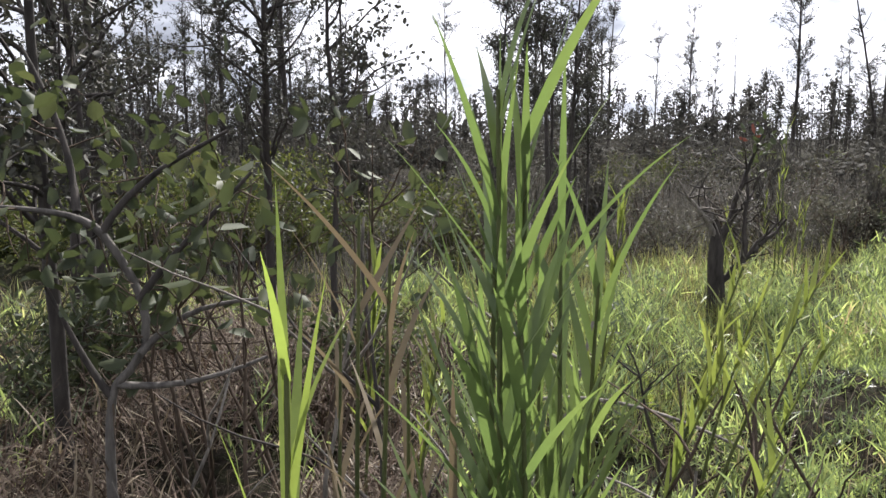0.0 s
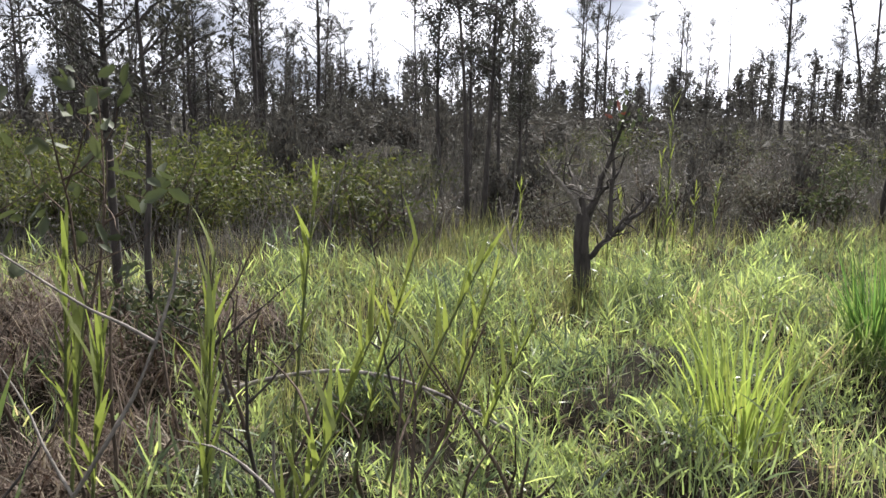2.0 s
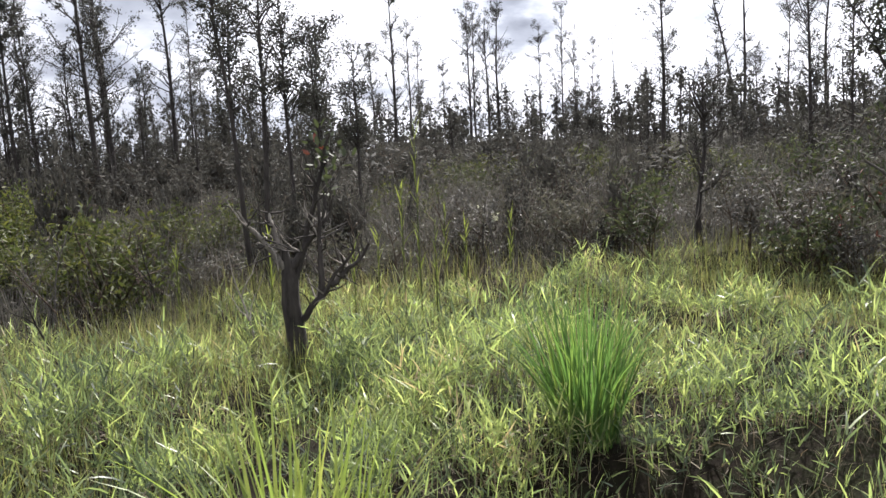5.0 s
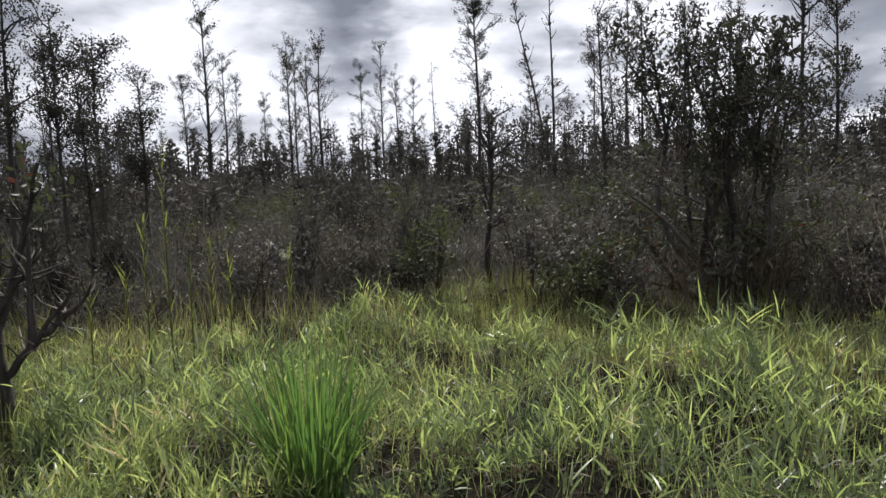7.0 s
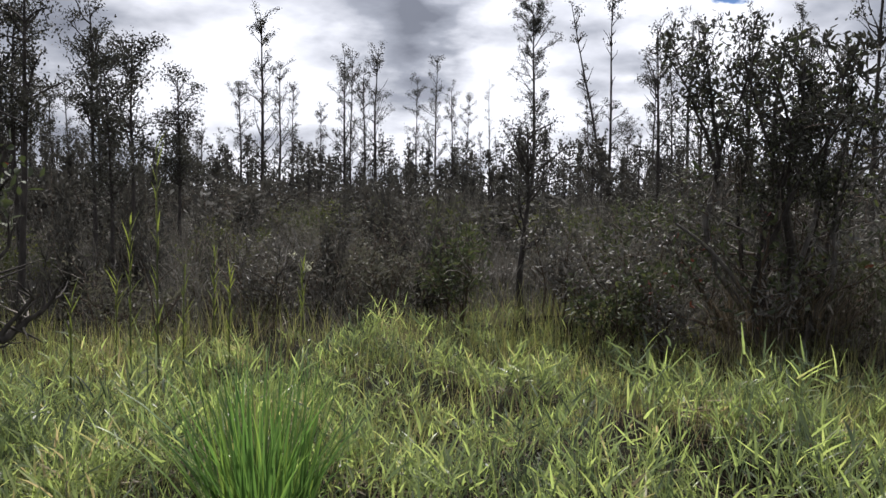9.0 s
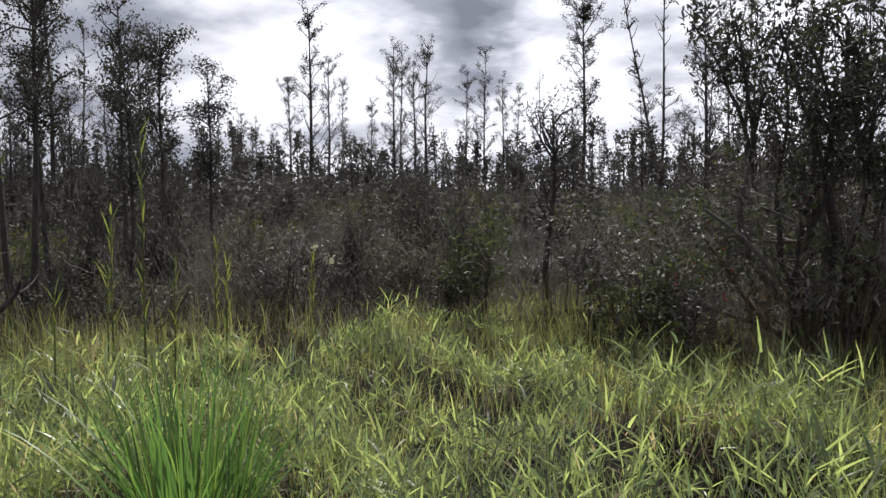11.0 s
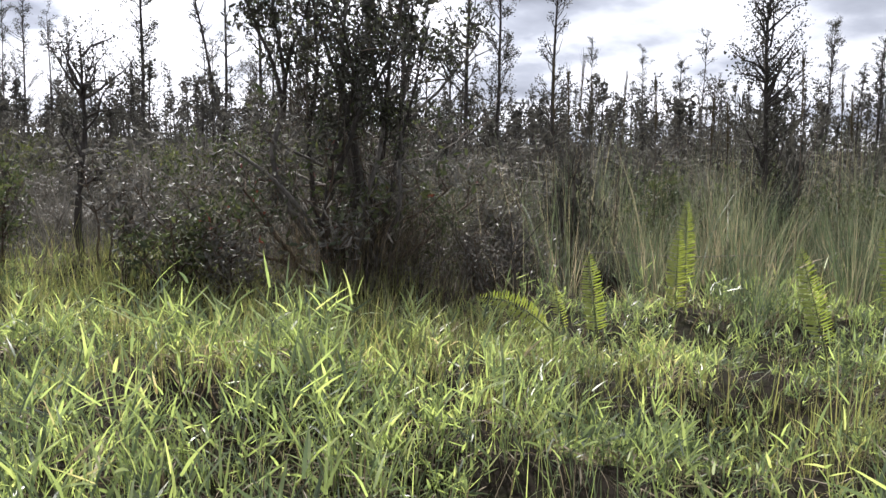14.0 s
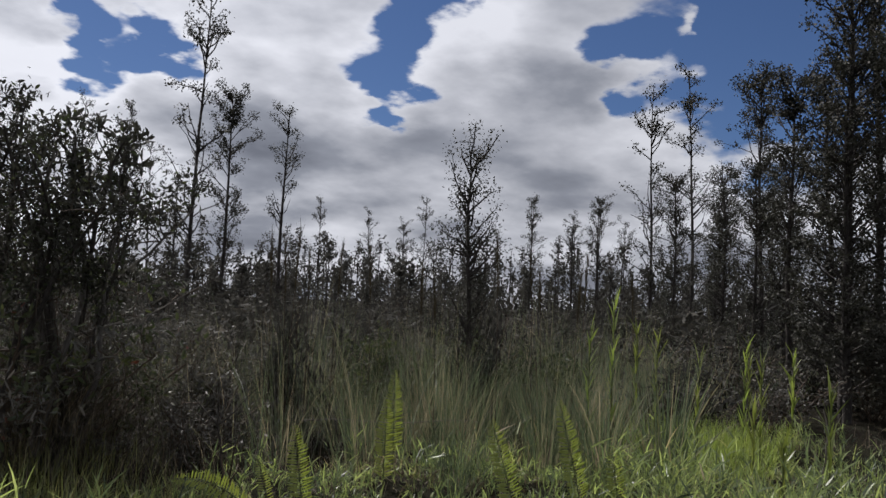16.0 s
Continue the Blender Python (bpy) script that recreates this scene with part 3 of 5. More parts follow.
def far_wood():
    """The dense low wood in the distance: many small trees, too far off to tell apart."""
    gen = np.random.default_rng(55)
    centres, sizes, trunks = [], [], []
    for i in range(820):
        az, d = gen.uniform(radians(-42), radians(100)), 24 + 60 * gen.random() ** 0.8
        x, y = 3 + d * math.sin(az), 1.5 + d * math.cos(az)
        z = float(hill(x, y))
        tall = (1.5 + 2.6 * gen.random() ** 1.6) * (d / 40) ** 0.75
        wide = tall * gen.uniform(0.13, 0.30)
        nodes = gen.integers(9, 20)
        n = int(nodes * 14)
        f0 = gen.random(nodes) ** 0.75
        r0 = wide * (1.1 - f0) * gen.uniform(0.2, 1.3, nodes)
        a0 = gen.uniform(0, 6.28, nodes)
        k = gen.integers(0, nodes, n)
        f = np.clip(f0[k] + gen.normal(0, 0.045, n), 0, 1.02)
        r, a = r0[k] + gen.normal(0, 0.13, n), a0[k] + gen.normal(0, 0.5, n)
        lean = gen.normal(size=2) * 0.05
        centres.append(np.stack([x + r * np.cos(a) + lean[0] * f * tall, y + r * np.sin(a) + lean[1] * f * tall, z + 0.15 + tall * f], 1))
        sizes.append(np.full(n, 0.075 + 0.0017 * d))
        trunks.append(tube(np.array([(x, y, z - 0.1), (x + lean[0] * tall * 0.5, y + lean[1] * tall * 0.5, z + tall * 0.5), (x + lean[0] * tall, y + lean[1] * tall, z + tall)]), [0.05, 0.035, 0.01], 4))
    c, s = np.concatenate(centres), np.concatenate(sizes)
    part_leaves = small_leaves(c, gen.normal(size=c.shape) + np.array([0, 0, 0.4]), s * gen.uniform(0.8, 1.4, len(s)), s * gen.uniform(0.5, 0.9, len(s)), gen)
    for name, piece, mat, label in (("far_wood_foliage", part_leaves, WOOD_LEAF, "dense dark foliage of a distant wood"), ("far_wood_trunks", joined(trunks), BARK, "many thin dark trunks of a distant wood")):
        tagged(new(name, mesh_of(name, piece[0], piece[1], mat)), label, "distant wood", kind="stuff")


far_wood()
for src in shrub_sources + moss_sources + dark_sources:
    for o in (*src.children, src):
        bpy.data.objects.remove(o)


# ---- grass and undergrowth, sown by chance ----
WALKED = np.array([(0.3, 0.55), (1.2, 0.5), (1.7, 0.7), (2.3, 1.15), (2.9, 1.5), (3.6, 1.85), (4.0, 2.05), (4.4, 2.6), (5.1, 2.85)])     # the trodden way


def off_path(x, y):
    return np.min(np.hypot(x[:, None] - WALKED[None, :, 0], y[:, None] - WALKED[None, :, 1]), axis=1)


def clump(x, y, size, seed):
    """Smooth patchiness between 0 and 1."""
    v = np.zeros(len(x))
    g = np.random.default_rng(seed)
    for k in range(7):
        a, f, p = g.uniform(0, 6.28), g.uniform(0.6, 2.2) / size, g.uniform(0, 6.28)
        v += np.sin((x * np.cos(a) + y * np.sin(a)) * f * 2 + p)
    return 1 / (1 + np.exp(-v * 0.9))


def sow(count, x0, x1, y0, y1):
    return rng.uniform(x0, x1, count), rng.uniform(y0, y1, count)


def stuff(name, pieces, material, label, category):
    v, q = joined(pieces)
    ob = new(name, mesh_of(name, v, q, material))
    return tagged(ob, label, category, kind="stuff")


def at_ground(x, y, lift=0.0):
    return np.stack([x, y, hill(x, y) + lift], 1)


def leafy_grass():
    """Broad-bladed creeping grass: stems with four to seven blades each."""
    cx, cy = sow(8200, -6, 15, 1.2, 11.3)
    d = off_path(cx, cy)
    far = np.clip((d - 4.5) / 5, 0, 1)
    keep = (d > 1.4) & (cy < grass_edge(cx) - 0.1) & (rng.random(len(cx)) < (0.16 + 1.05 * clump(cx, cy, 0.45, 3)) * (1 - 0.5 * far) * np.clip(0.8 + (d - 2.2) * 0.6, 0.8, 1))
    bare = np.exp(-(((cx - 4.15) / 0.62) ** 2 + ((cy - 4.65) / 0.5) ** 2))
    bare = bare + 0.35 * np.exp(-((((cx - 8.3) * 0.75 - (cy - 5.2) * 0.66) / 0.7) ** 2 + (((cx - 8.3) * 0.66 + (cy - 5.2) * 0.75) / 0.3) ** 2))
    keep &= rng.random(len(cx)) > 1.0 * bare
    keep &= ~((cx < 0.25) & (cy < 7.0) & (rng.random(len(cx)) < 0.85)) & ~((cx < 1.1) & (cy < 4.7) & (rng.random(len(cx)) < 0.4))
    keep &= ~((np.hypot(cx - 8.7, cy - 8.7) < 0.9) & (rng.random(len(cx)) < 0.8))
    cx, cy, far = cx[keep], cy[keep], far[keep]
    many = (rng.integers(6, 19, len(cx)) * (1 - 0.45 * far)).astype(int)
    own = np.repeat(np.arange(len(cx)), many)
    size = rng.uniform(0.07, 0.17, len(cx))[own]
    a, r = rng.uniform(0, 6.28, len(own)), np.abs(rng.normal(0, 1, len(own)))
    x, y = cx[own] + np.cos(a) * r * size, cy[own] + np.sin(a) * r * size
    grown = rng.uniform(0.45, 1.35, len(cx))[own]
    tall = (0.07 + 0.34 * clump(x, y, 0.45, 4) ** 1.7 + 0.30 * clump(x, y, 1.4, 5) ** 1.8) * rng.uniform(0.7, 1.15, len(x)) * grown
    tall *= (1 - 0.6 * np.exp(-(((x - 2.5) / 0.55) ** 2 + ((y - 6.8) / 0.9) ** 2)))
    tall *= 0.9 * (1 - 0.5 * np.exp(-(((x - 9.1) / 1.4) ** 2 + ((y - 6.0) / 1.0) ** 2))) * (1 - 0.45 * np.exp(-(((x - 8.0) / 1.2) ** 2 + ((y - 8.0) / 0.8) ** 2)))
    # a rank heap of grass, and hollows round it
    heap = np.exp(-(((x - 6.3) / 1.0) ** 2 + ((y - 6.15) / 0.75) ** 2))
    hollow = sum(np.exp(-(((x - hx) / wx) ** 2 + ((y - hy) / wy) ** 2)) for hx, hy, wx, wy in ((5.2, 7.4, 0.5, 0.6), (7.4, 8.0, 1.2, 0.5), (2.95, 5.8, 0.6, 0.4), (8.5, 8.0, 0.8, 0.5), (7.9, 7.3, 0.9, 0.4), (8.2, 6.0, 0.45, 0.5)))
    tall = np.maximum(tall, 0.20 * heap * grown) * (1 - 0.10 * heap) * (1 - 0.66 * np.clip(hollow, 0, 1)) * (1 - 0.28 * np.clip((y - 7) / 1.5, 0, 1))
    lean_to, lean = a + rng.normal(0, 0.5, len(x)), 0.10 + 0.30 * r * rng.random(len(x)) + np.abs(rng.normal(0, 0.12, len(x)))
    foot = at_ground(x, y, -0.02)
    n = len(x)
    pieces = [strips(foot, lean_to, lean * 0.6, lean * 0.8, tall * 1.12, np.full(n, 0.005), 2, rng.uniform(0, 3, n), 0.0)]
    withered = []
    grow = np.clip(tall / 0.34, 0.55, 1.1)
    for k in range(7):
        f = 0.15 + 0.85 * (k + rng.random(n)) / 7
        a = lean * (0.6 + 0.4 * f)
        at = foot + np.stack([np.cos(lean_to) * np.sin(a), np.sin(lean_to) * np.sin(a), np.cos(a)], 1) * (tall * f)[:, None]
        pick = rng.random(n) < 0.8
        m = pick.sum()
        # the lowest blades are withered and hang, the upper ones stand out to all sides
        low = k < 2
        (withered if low else pieces).append(strips(at[pick], rng.uniform(0, 6.28, m), rng.uniform(0.7, 1.9, m) if low else rng.uniform(0.2, 1.65 - 0.10 * k, m), rng.uniform(-0.1, 0.7, m), rng.uniform(0.085, 0.185, m) * grow[pick],
                                                    rng.uniform(0.006, 0.014, m) if low else rng.uniform(0.010, 0.0205, m) * (0.7 + 0.3 * grow[pick]), 2 if low else 3, rng.normal(0, 0.8, m), 0.5, 1.3))
    stuff("grass", pieces, GRASS, "lush broad-bladed green grass along the roadside", "grass")
    stuff("withered_grass", withered, STRAW, "withered brown lower blades under green grass", "grass")


def plain_blades(name, count, box, material, label, long, wide, test, lean=0.35, bend=0.9, segs=4, category="grass"):
    x, y = sow(count, *box)
    d = off_path(x, y)
    keep = (d > 1.5) & test(x, y, d)
    x, y = x[keep], y[keep]
    n = len(x)
    vary = 0.7 + 0.6 * clump(x, y, 0.9, 8)
    stuff(name, [strips(at_ground(x, y, -0.02), rng.uniform(0, 6.28, n), np.abs(rng.normal(0, lean, n)), np.abs(rng.normal(0, bend, n)), rng.uniform(*long, n) * vary,
                        rng.uniform(*wide, n), segs, rng.uniform(-0.6, 0.6, n))], material, label, category)


leafy_grass()
plain_blades("field_grass", 60000, (-6, 9, 3.5, 11.6), FIELD, "fine yellow-green grass of the field", (0.18, 0.48), (0.004, 0.009),
             lambda x, y, d: (d > 3.6) & ~((x < 0.5) & (y < 7.2)) & (np.hypot(x - 4.15, y - 4.55) > 0.8) & (y < grass_edge(x) + 0.4) & (rng.random(len(x)) < 0.25 + 0.6 * clump(x, y, 1.6, 21)), 0.3, 0.7)
plain_blades("dry_grass", 52000, (-7, 16, 1.2, 12.5), STRAW, "dry straw-coloured grass and litter", (0.06, 0.38), (0.003, 0.008),
             lambda x, y, d: (y < grass_edge(x) + 1.8) & (rng.random(len(x)) < 0.16 + 0.4 * (d < 3.2) + 0.75 * clump(x, y, 1.1, 33) ** 2 + 0.5 * (np.abs(y - grass_edge(x)) < 1.0) + 0.3 * ((x < 0.6) & (y < 6.5))), 0.7, 0.9)
plain_blades("verge_grass", 8000, (-1, 10, 1.5, 6.0), GRASS, "thin upright green grass along the verge", (0.12, 0.40), (0.003, 0.008),
             lambda x, y, d: (d < 4.2) & (x > 1.6) & (rng.random(len(x)) < 0.05 + 0.95 * clump(x, y, 0.4, 61) ** 1.3), 0.16, 0.6)
# the stand of tall fountain-like grass to the east: an upright, thin-bladed back row and the arching clumps before it
plain_blades("tall_grass", 15000, (9.7, 17, 5.6, 9.8), REED, "stand of tall thin upright green and brown grass", (0.75, 1.5), (0.003, 0.0065),
             lambda x, y, d: (y > 8.9 - 0.42 * (x - 9.7)) & (y < 10.3 - 0.36 * (x - 9.7)) & (rng.random(len(x)) < 0.12 + 0.95 * clump(x, y, 0.35, 47) ** 1.5), 0.10, 0.45, 6, "tall grass")
plain_blades("tall_grass", 9500, (9.6, 24, 3.4, 11.5), REED, "stand of tall green and brown grass", (0.4, 1.6), (0.004, 0.009),
             lambda x, y, d: (y > grass_edge(x) - 0.5) & ~((x < 13.6) & (y < 5.75 + 0.35 * (x - 13))) & (y < 11.2 - 0.2 * (x - 10)) & (rng.random(len(x)) < 0.04 + 1.0 * clump(x, y, 0.4, 44) ** 1.9), 0.34, 0.9, 6, "tall grass")


def undergrowth():
    """Brown stems, dead fronds and small glinting leaves between the bushes."""
    count = 62000
    az, d = rng.uniform(radians(-40), radians(84), count), 6.5 + 18 * rng.random(count) ** 1.25
    x, y = 3 + d * np.sin(az), 1.5 + d * np.cos(az)
    keep = (y > grass_edge(x) + 0.15 + 0.8 * rng.random(count)) & ~((x > 10) & (x < 17) & (y < 8)) & ~((x < 0.6) & (y > 10.8) & (rng.random(count) < 0.75))
    x, y = x[keep], y[keep]
    n = len(x)
    tall = (0.3 + 1.05 * rng.random(n) ** 2.2) * (0.4 + 0.95 * clump(x, y, 1.1, 51)) * np.clip(0.55 + (y - grass_edge(x)) * 0.25, 0.5, 1.15)
    turn, lean, bend = rng.uniform(0, 6.28, n), np.abs(rng.normal(0, 0.3, n)), np.abs(rng.normal(0, 0.5, n))
    foot = at_ground(x, y, -0.02)
    stuff("undergrowth_stems", [strips(foot, turn, lean, bend, tall, rng.uniform(0.004, 0.009, n), 3, rng.uniform(0, 3, n), 0.0)], SCRUB, "tangle of brown stems and dead fronds", "undergrowth")
    m = 48000
    k = rng.integers(0, n, m)
    f = rng.uniform(0.35, 1.0, m)
    a = lean[k] + bend[k] * f * 0.5
    at = foot[k] + np.stack([np.cos(turn[k]) * np.sin(a), np.sin(turn[k]) * np.sin(a), np.cos(a)], 1) * (tall[k] * f)[:, None] + rng.normal(size=(m, 3)) * 0.03
    stuff("undergrowth_leaves", [small_leaves(at, rng.normal(size=(m, 3)) + np.array([0, 0, 0.4]), rng.uniform(0.03, 0.075, m), rng.uniform(0.007, 0.017, m), rng)], SCRUB,
          "small leathery leaves of low brown scrub", "undergrowth")


undergrowth()


# ---- trees and shrubs that stand near ----
def vec(*v):
    return np.array(v, float)


def leaf_clusters(gen, tips, each, spread, length, width, rise=0.5):
    tips = np.asarray(tips)
    centre = np.repeat(tips, each, 0) + gen.normal(size=(len(tips) * each, 3)) * spread
    way = gen.normal(size=centre.shape) + np.array([0, 0, rise])
    n = len(centre)
    return leaves(centre, way, gen.uniform(*length, n), gen.uniform(*width, n), gen)


def branch_out(gen, root, pts, count, reach, radius, mat, lift=0.7, first=0.3, tips=None, name="branch", sub=2):
    """Branches from a stem's points; returns the ends, where leaves sit."""
    ends = []
    for b in range(count):
        k = gen.uniform(first, 0.98) * (len(pts) - 1)
        at = pts[int(k)] + (pts[min(int(k) + 1, len(pts) - 1)] - pts[int(k)]) * (k % 1)
        a = gen.uniform(0, 6.28)
        bp, bt = limb(gen, at, (math.cos(a), math.sin(a), lift * gen.uniform(0.3, 1.6)), reach * gen.uniform(0.5, 1.2), radius, 0.22, 0.06, 5, 0.35, 5)
        pieces = [bt]
        ends += [bp[-1], bp[-2]]
        for _ in range(sub):
            q, t = limb(gen, bp[gen.integers(2, 5)], gen.normal(size=3) + vec(0, 0, 0.8), reach * gen.uniform(0.25, 0.6), radius * 0.5, 0.2, 0.05, 4, 0.4, 4)
            pieces.append(t)
            ends += [q[-1], q[-2]]
        part(name, joined(pieces), mat, root)
    return ends


ROUND_LEAF = leaves(np.zeros((1, 3)), np.array([[1.0, 0.0, 0.0]]), np.array([1.0]), np.array([0.46]), np.random.default_rng(8), 0.2)
ROUND_LEAF_MESH = mesh_of("leaf", ROUND_LEAF[0], ROUND_LEAF[1], BROAD)


def single_leaves(root, gen, ends, each, spread, length):
    """Large leaves, one object each."""
    for e in ends:
        for _ in range(each):
            ob = new("leaf", ROUND_LEAF_MESH)
            ob.parent = root
            size = gen.uniform(*length)
            way = Vector(gen.normal(size=3) + vec(0, 0, 0.5))
            ob.matrix_local = Matrix.Translation(e + gen.normal(size=3) * spread) @ way.to_track_quat("X", "Z").to_matrix().to_4x4() @ Matrix.Rotation(gen.uniform(0, 6.28), 4, "X") @ Matrix.Diagonal((size, size, size, 1))


def dark_bush_tree():
    """The many-stemmed dark tree: an open crown of leathery leaves over upright stems, a tangle of dead twigs below."""
    gen = np.random.default_rng(71)
    x, y = 8.64, 8.9
    root = thing("bush_tree", (x, y, float(hill(x, y))), "dark many-stemmed bushy tree with leathery leaves and dead twig tangle below", "tree")
    ends = []
    for k, (a, tilt, tall, r) in enumerate(((0.3, 0.05, 2.5, 0.05), (2.7, 0.30, 2.5, 0.032), (3.5, 0.42, 2.2, 0.034), (4.4, 0.16, 2.55, 0.032), (5.6, 0.20, 2.6, 0.036),
                                            (6.1, 0.26, 2.3, 0.028), (1.2, 0.15, 2.5, 0.03), (4.9, 0.10, 2.6, 0.036), (0.9, 0.14, 2.35, 0.026), (5.2, 0.24, 2.4, 0.03), (2.2, 0.12, 2.75, 0.04), (3.1, 0.20, 2.65, 0.03), (0.2, 0.20, 2.55, 0.03))):
        way = (math.cos(a) * tilt, math.sin(a) * tilt, 1)
        pts, body = limb(gen, (math.cos(a) * (0.05 + 0.5 * tilt), math.sin(a) * (0.05 + 0.5 * tilt), -0.1), (way[0] * 0.6, way[1] * 0.6, 1), tall * 1.07, r, 0.13, 0.03, 13, 0.25, 7)
        part("stem", body, BARK if k % 3 else GREYBARK, root)
        new_ends = branch_out(gen, root, pts, 9, 0.36, 0.008, BARK, 1.3, 0.45, sub=2)
        ends += [e for e in new_ends if gen.random() < 0.8] + [pts[-1], pts[-2]]
        branch_out(gen, root, pts, 4, 0.45, 0.007, TWIG, 0.2, 0.15, name="dead_branch", sub=2)
    # a pale bent limb on the western side, and two that lie low
    pts = np.array([(-0.35, -0.12, 0.4), (-0.56, 0.0, 0.75), (-0.64, 0.05, 1.0), (-0.66, 0.06, 1.2), (-0.60, 0.06, 1.4), (-0.56, 0.06, 1.6)])
    part("limb", tube(pts, [0.030, 0.029, 0.027, 0.025, 0.023, 0.018], 7), GREYBARK, root, "pale weathered limb")
    for a, tilt, tall in ((0.5, 0.05, 1.35), (2.9, 0.10, 1.25), (5.6, 0.14, 1.3)):
        pts, body = limb(gen, (-0.56, 0.06, 1.5), (math.cos(a) * tilt, math.sin(a) * tilt, 1), tall, 0.02, 0.12, 0.03, 10, 0.25, 6)
        part("stem", body, BARK, root)
        ends += branch_out(gen, root, pts, 7, 0.36, 0.006, BARK, 1.0, 0.15, sub=2) + [pts[-1], pts[-2]]
    mid = []
    for k in range(12):     # slanting half-dead boughs all round the lower half
        a = gen.uniform(0, 6.28)
        pts, body = limb(gen, (math.cos(a) * 0.2, math.sin(a) * 0.2, gen.uniform(0.3, 1.1)), (math.cos(a), math.sin(a), gen.uniform(-0.1, 0.7)), gen.uniform(0.6, 1.1), 0.013, 0.12, 0.02, 9, 0.3, 5)
        part("bough", body, (TWIG, GREYBARK, GREYWOOD)[k % 3], root)
        mid += branch_out(gen, root, pts, 6, 0.34, 0.006, TWIG, 0.5, 0.35, name="dead_branch")
    # the thick dark bough that dips to the west
    fall = np.linspace(0, 1, 10)[:, None]
    part("bough", tube(vec(-0.42, -0.25, 0.55) * (1 - fall) + vec(-1.15, -0.35, 1.18) * fall + vec(0, 0, 0.07) * np.sin(fall * 3.1), np.linspace(0.024, 0.011, 10), 7), GREYBARK, root, "dark slanting bough")
    part("withered_foliage", leaf_clusters(gen, [e for e in mid if gen.random() < 0.85], 5, 0.08, (0.05, 0.12), (0.008, 0.018)), SCRUB, root, "withered grey-brown leaves")
    part("low_foliage", leaf_clusters(gen, [e for e in mid if gen.random() < 0.15], 5, 0.06, (0.06, 0.11), (0.02, 0.036)), BROAD, root)
    low = []
    for far, z in ((-1.15, 0.8), (-0.9, 0.45), (-0.5, 0.9), (0.9, 0.5)):
        pts, body = limb(gen, (0.3 * far, -0.1, 0.15), (far, -0.2, z), 1.1, 0.024, 0.08, 0.02, 8, 0.3, 6)
        part("limb", body, TWIG, root)
        low += branch_out(gen, root, pts, 7, 0.35, 0.008, TWIG, 0.6, 0.35)
    high = [e for e in ends if e[2] > 0.95 + 0.55 * gen.random()]
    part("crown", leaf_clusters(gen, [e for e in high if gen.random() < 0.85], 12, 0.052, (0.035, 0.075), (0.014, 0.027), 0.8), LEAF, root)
    part("inner_crown", leaf_clusters(gen, [e for e in ends if e[2] > 0.8 and gen.random() < 0.6], 4, 0.08, (0.03, 0.06), (0.012, 0.022), 0.3), BROAD, root)
    part("low_foliage", leaf_clusters(gen, low[::2], 4, 0.08, (0.05, 0.11), (0.018, 0.038)), BROAD, root)
    part("low_foliage", leaf_clusters(gen, low, 4, 0.12, (0.04, 0.08), (0.012, 0.024)), GREYLEAF, root)
    part("red_foliage", leaf_clusters(gen, low[::9], 2, 0.06, (0.05, 0.09), (0.02, 0.04)), RED, root, "few reddish old leaves")
    top = np.array([(0.46, -0.22, 2.62), (0.58, -0.26, 2.45), (0.30, -0.15, 2.68), (0.56, -0.2, 2.15), (0.05, -0.1, 2.7), (0.12, -0.2, 2.4), (0.62, -0.22, 2.66), (0.40, -0.3, 2.25)])
    for p in top:
        q, t = limb(gen, p - vec(0.12, -0.06, 0.4), (0.15, -0.07, 0.5), 0.42, 0.008, 0.1, 0.05, 4, 0.4, 5)
        part("twig", t, BARK, root)
    part("top_leaves", leaf_clusters(gen, top, 11, 0.03, (0.09, 0.15), (0.032, 0.05), 1.0), LEAF, root, "large oval leaves on the topmost twigs")
    # the tangle: fine dead twigs at every angle, thickest to the east
    n = 5500
    r = np.abs(gen.normal(0, 0.62, n))
    a = gen.uniform(0, 6.28, n)
    at = np.stack([np.cos(a) * r + 0.25, np.sin(a) * r, gen.uniform(0.02, 0.95, n) * np.clip(1.1 - 0.6 * r, 0.25, 1.1)], 1)
    part("dead_tangle", strips(at, gen.uniform(0, 6.28, n), gen.uniform(0.2, 2.9, n), gen.normal(0, 1.1, n), gen.uniform(0.12, 0.42, n), gen.uniform(0.003, 0.008, n), 3), DEAD, root, "tangle of fine dead twigs")
    n = 420                # dead climbing fern that hangs down along the stems
    r, a = np.abs(gen.normal(0, 0.26, n)), gen.uniform(0, 6.28, n)
    spot = gen.integers(0, 5, n)
    hang = np.array([(-0.35, 0.1, 1.7), (-0.15, -0.1, 1.35), (0.12, 0.0, 1.6), (0.35, -0.1, 1.1), (0.5, 0.1, 0.9)])[spot]
    at = hang + np.stack([np.cos(a) * r * 0.8, np.sin(a) * r * 0.8, gen.normal(0, 0.2, n)], 1)
    part("hanging_fronds", strips(at, gen.uniform(0, 6.28, n), gen.uniform(2.3, 3.1, n), gen.normal(0, 0.5, n), gen.uniform(0.15, 0.45, n), gen.uniform(0.004, 0.009, n), 3), DEAD, root, "grey dead fronds hanging down")
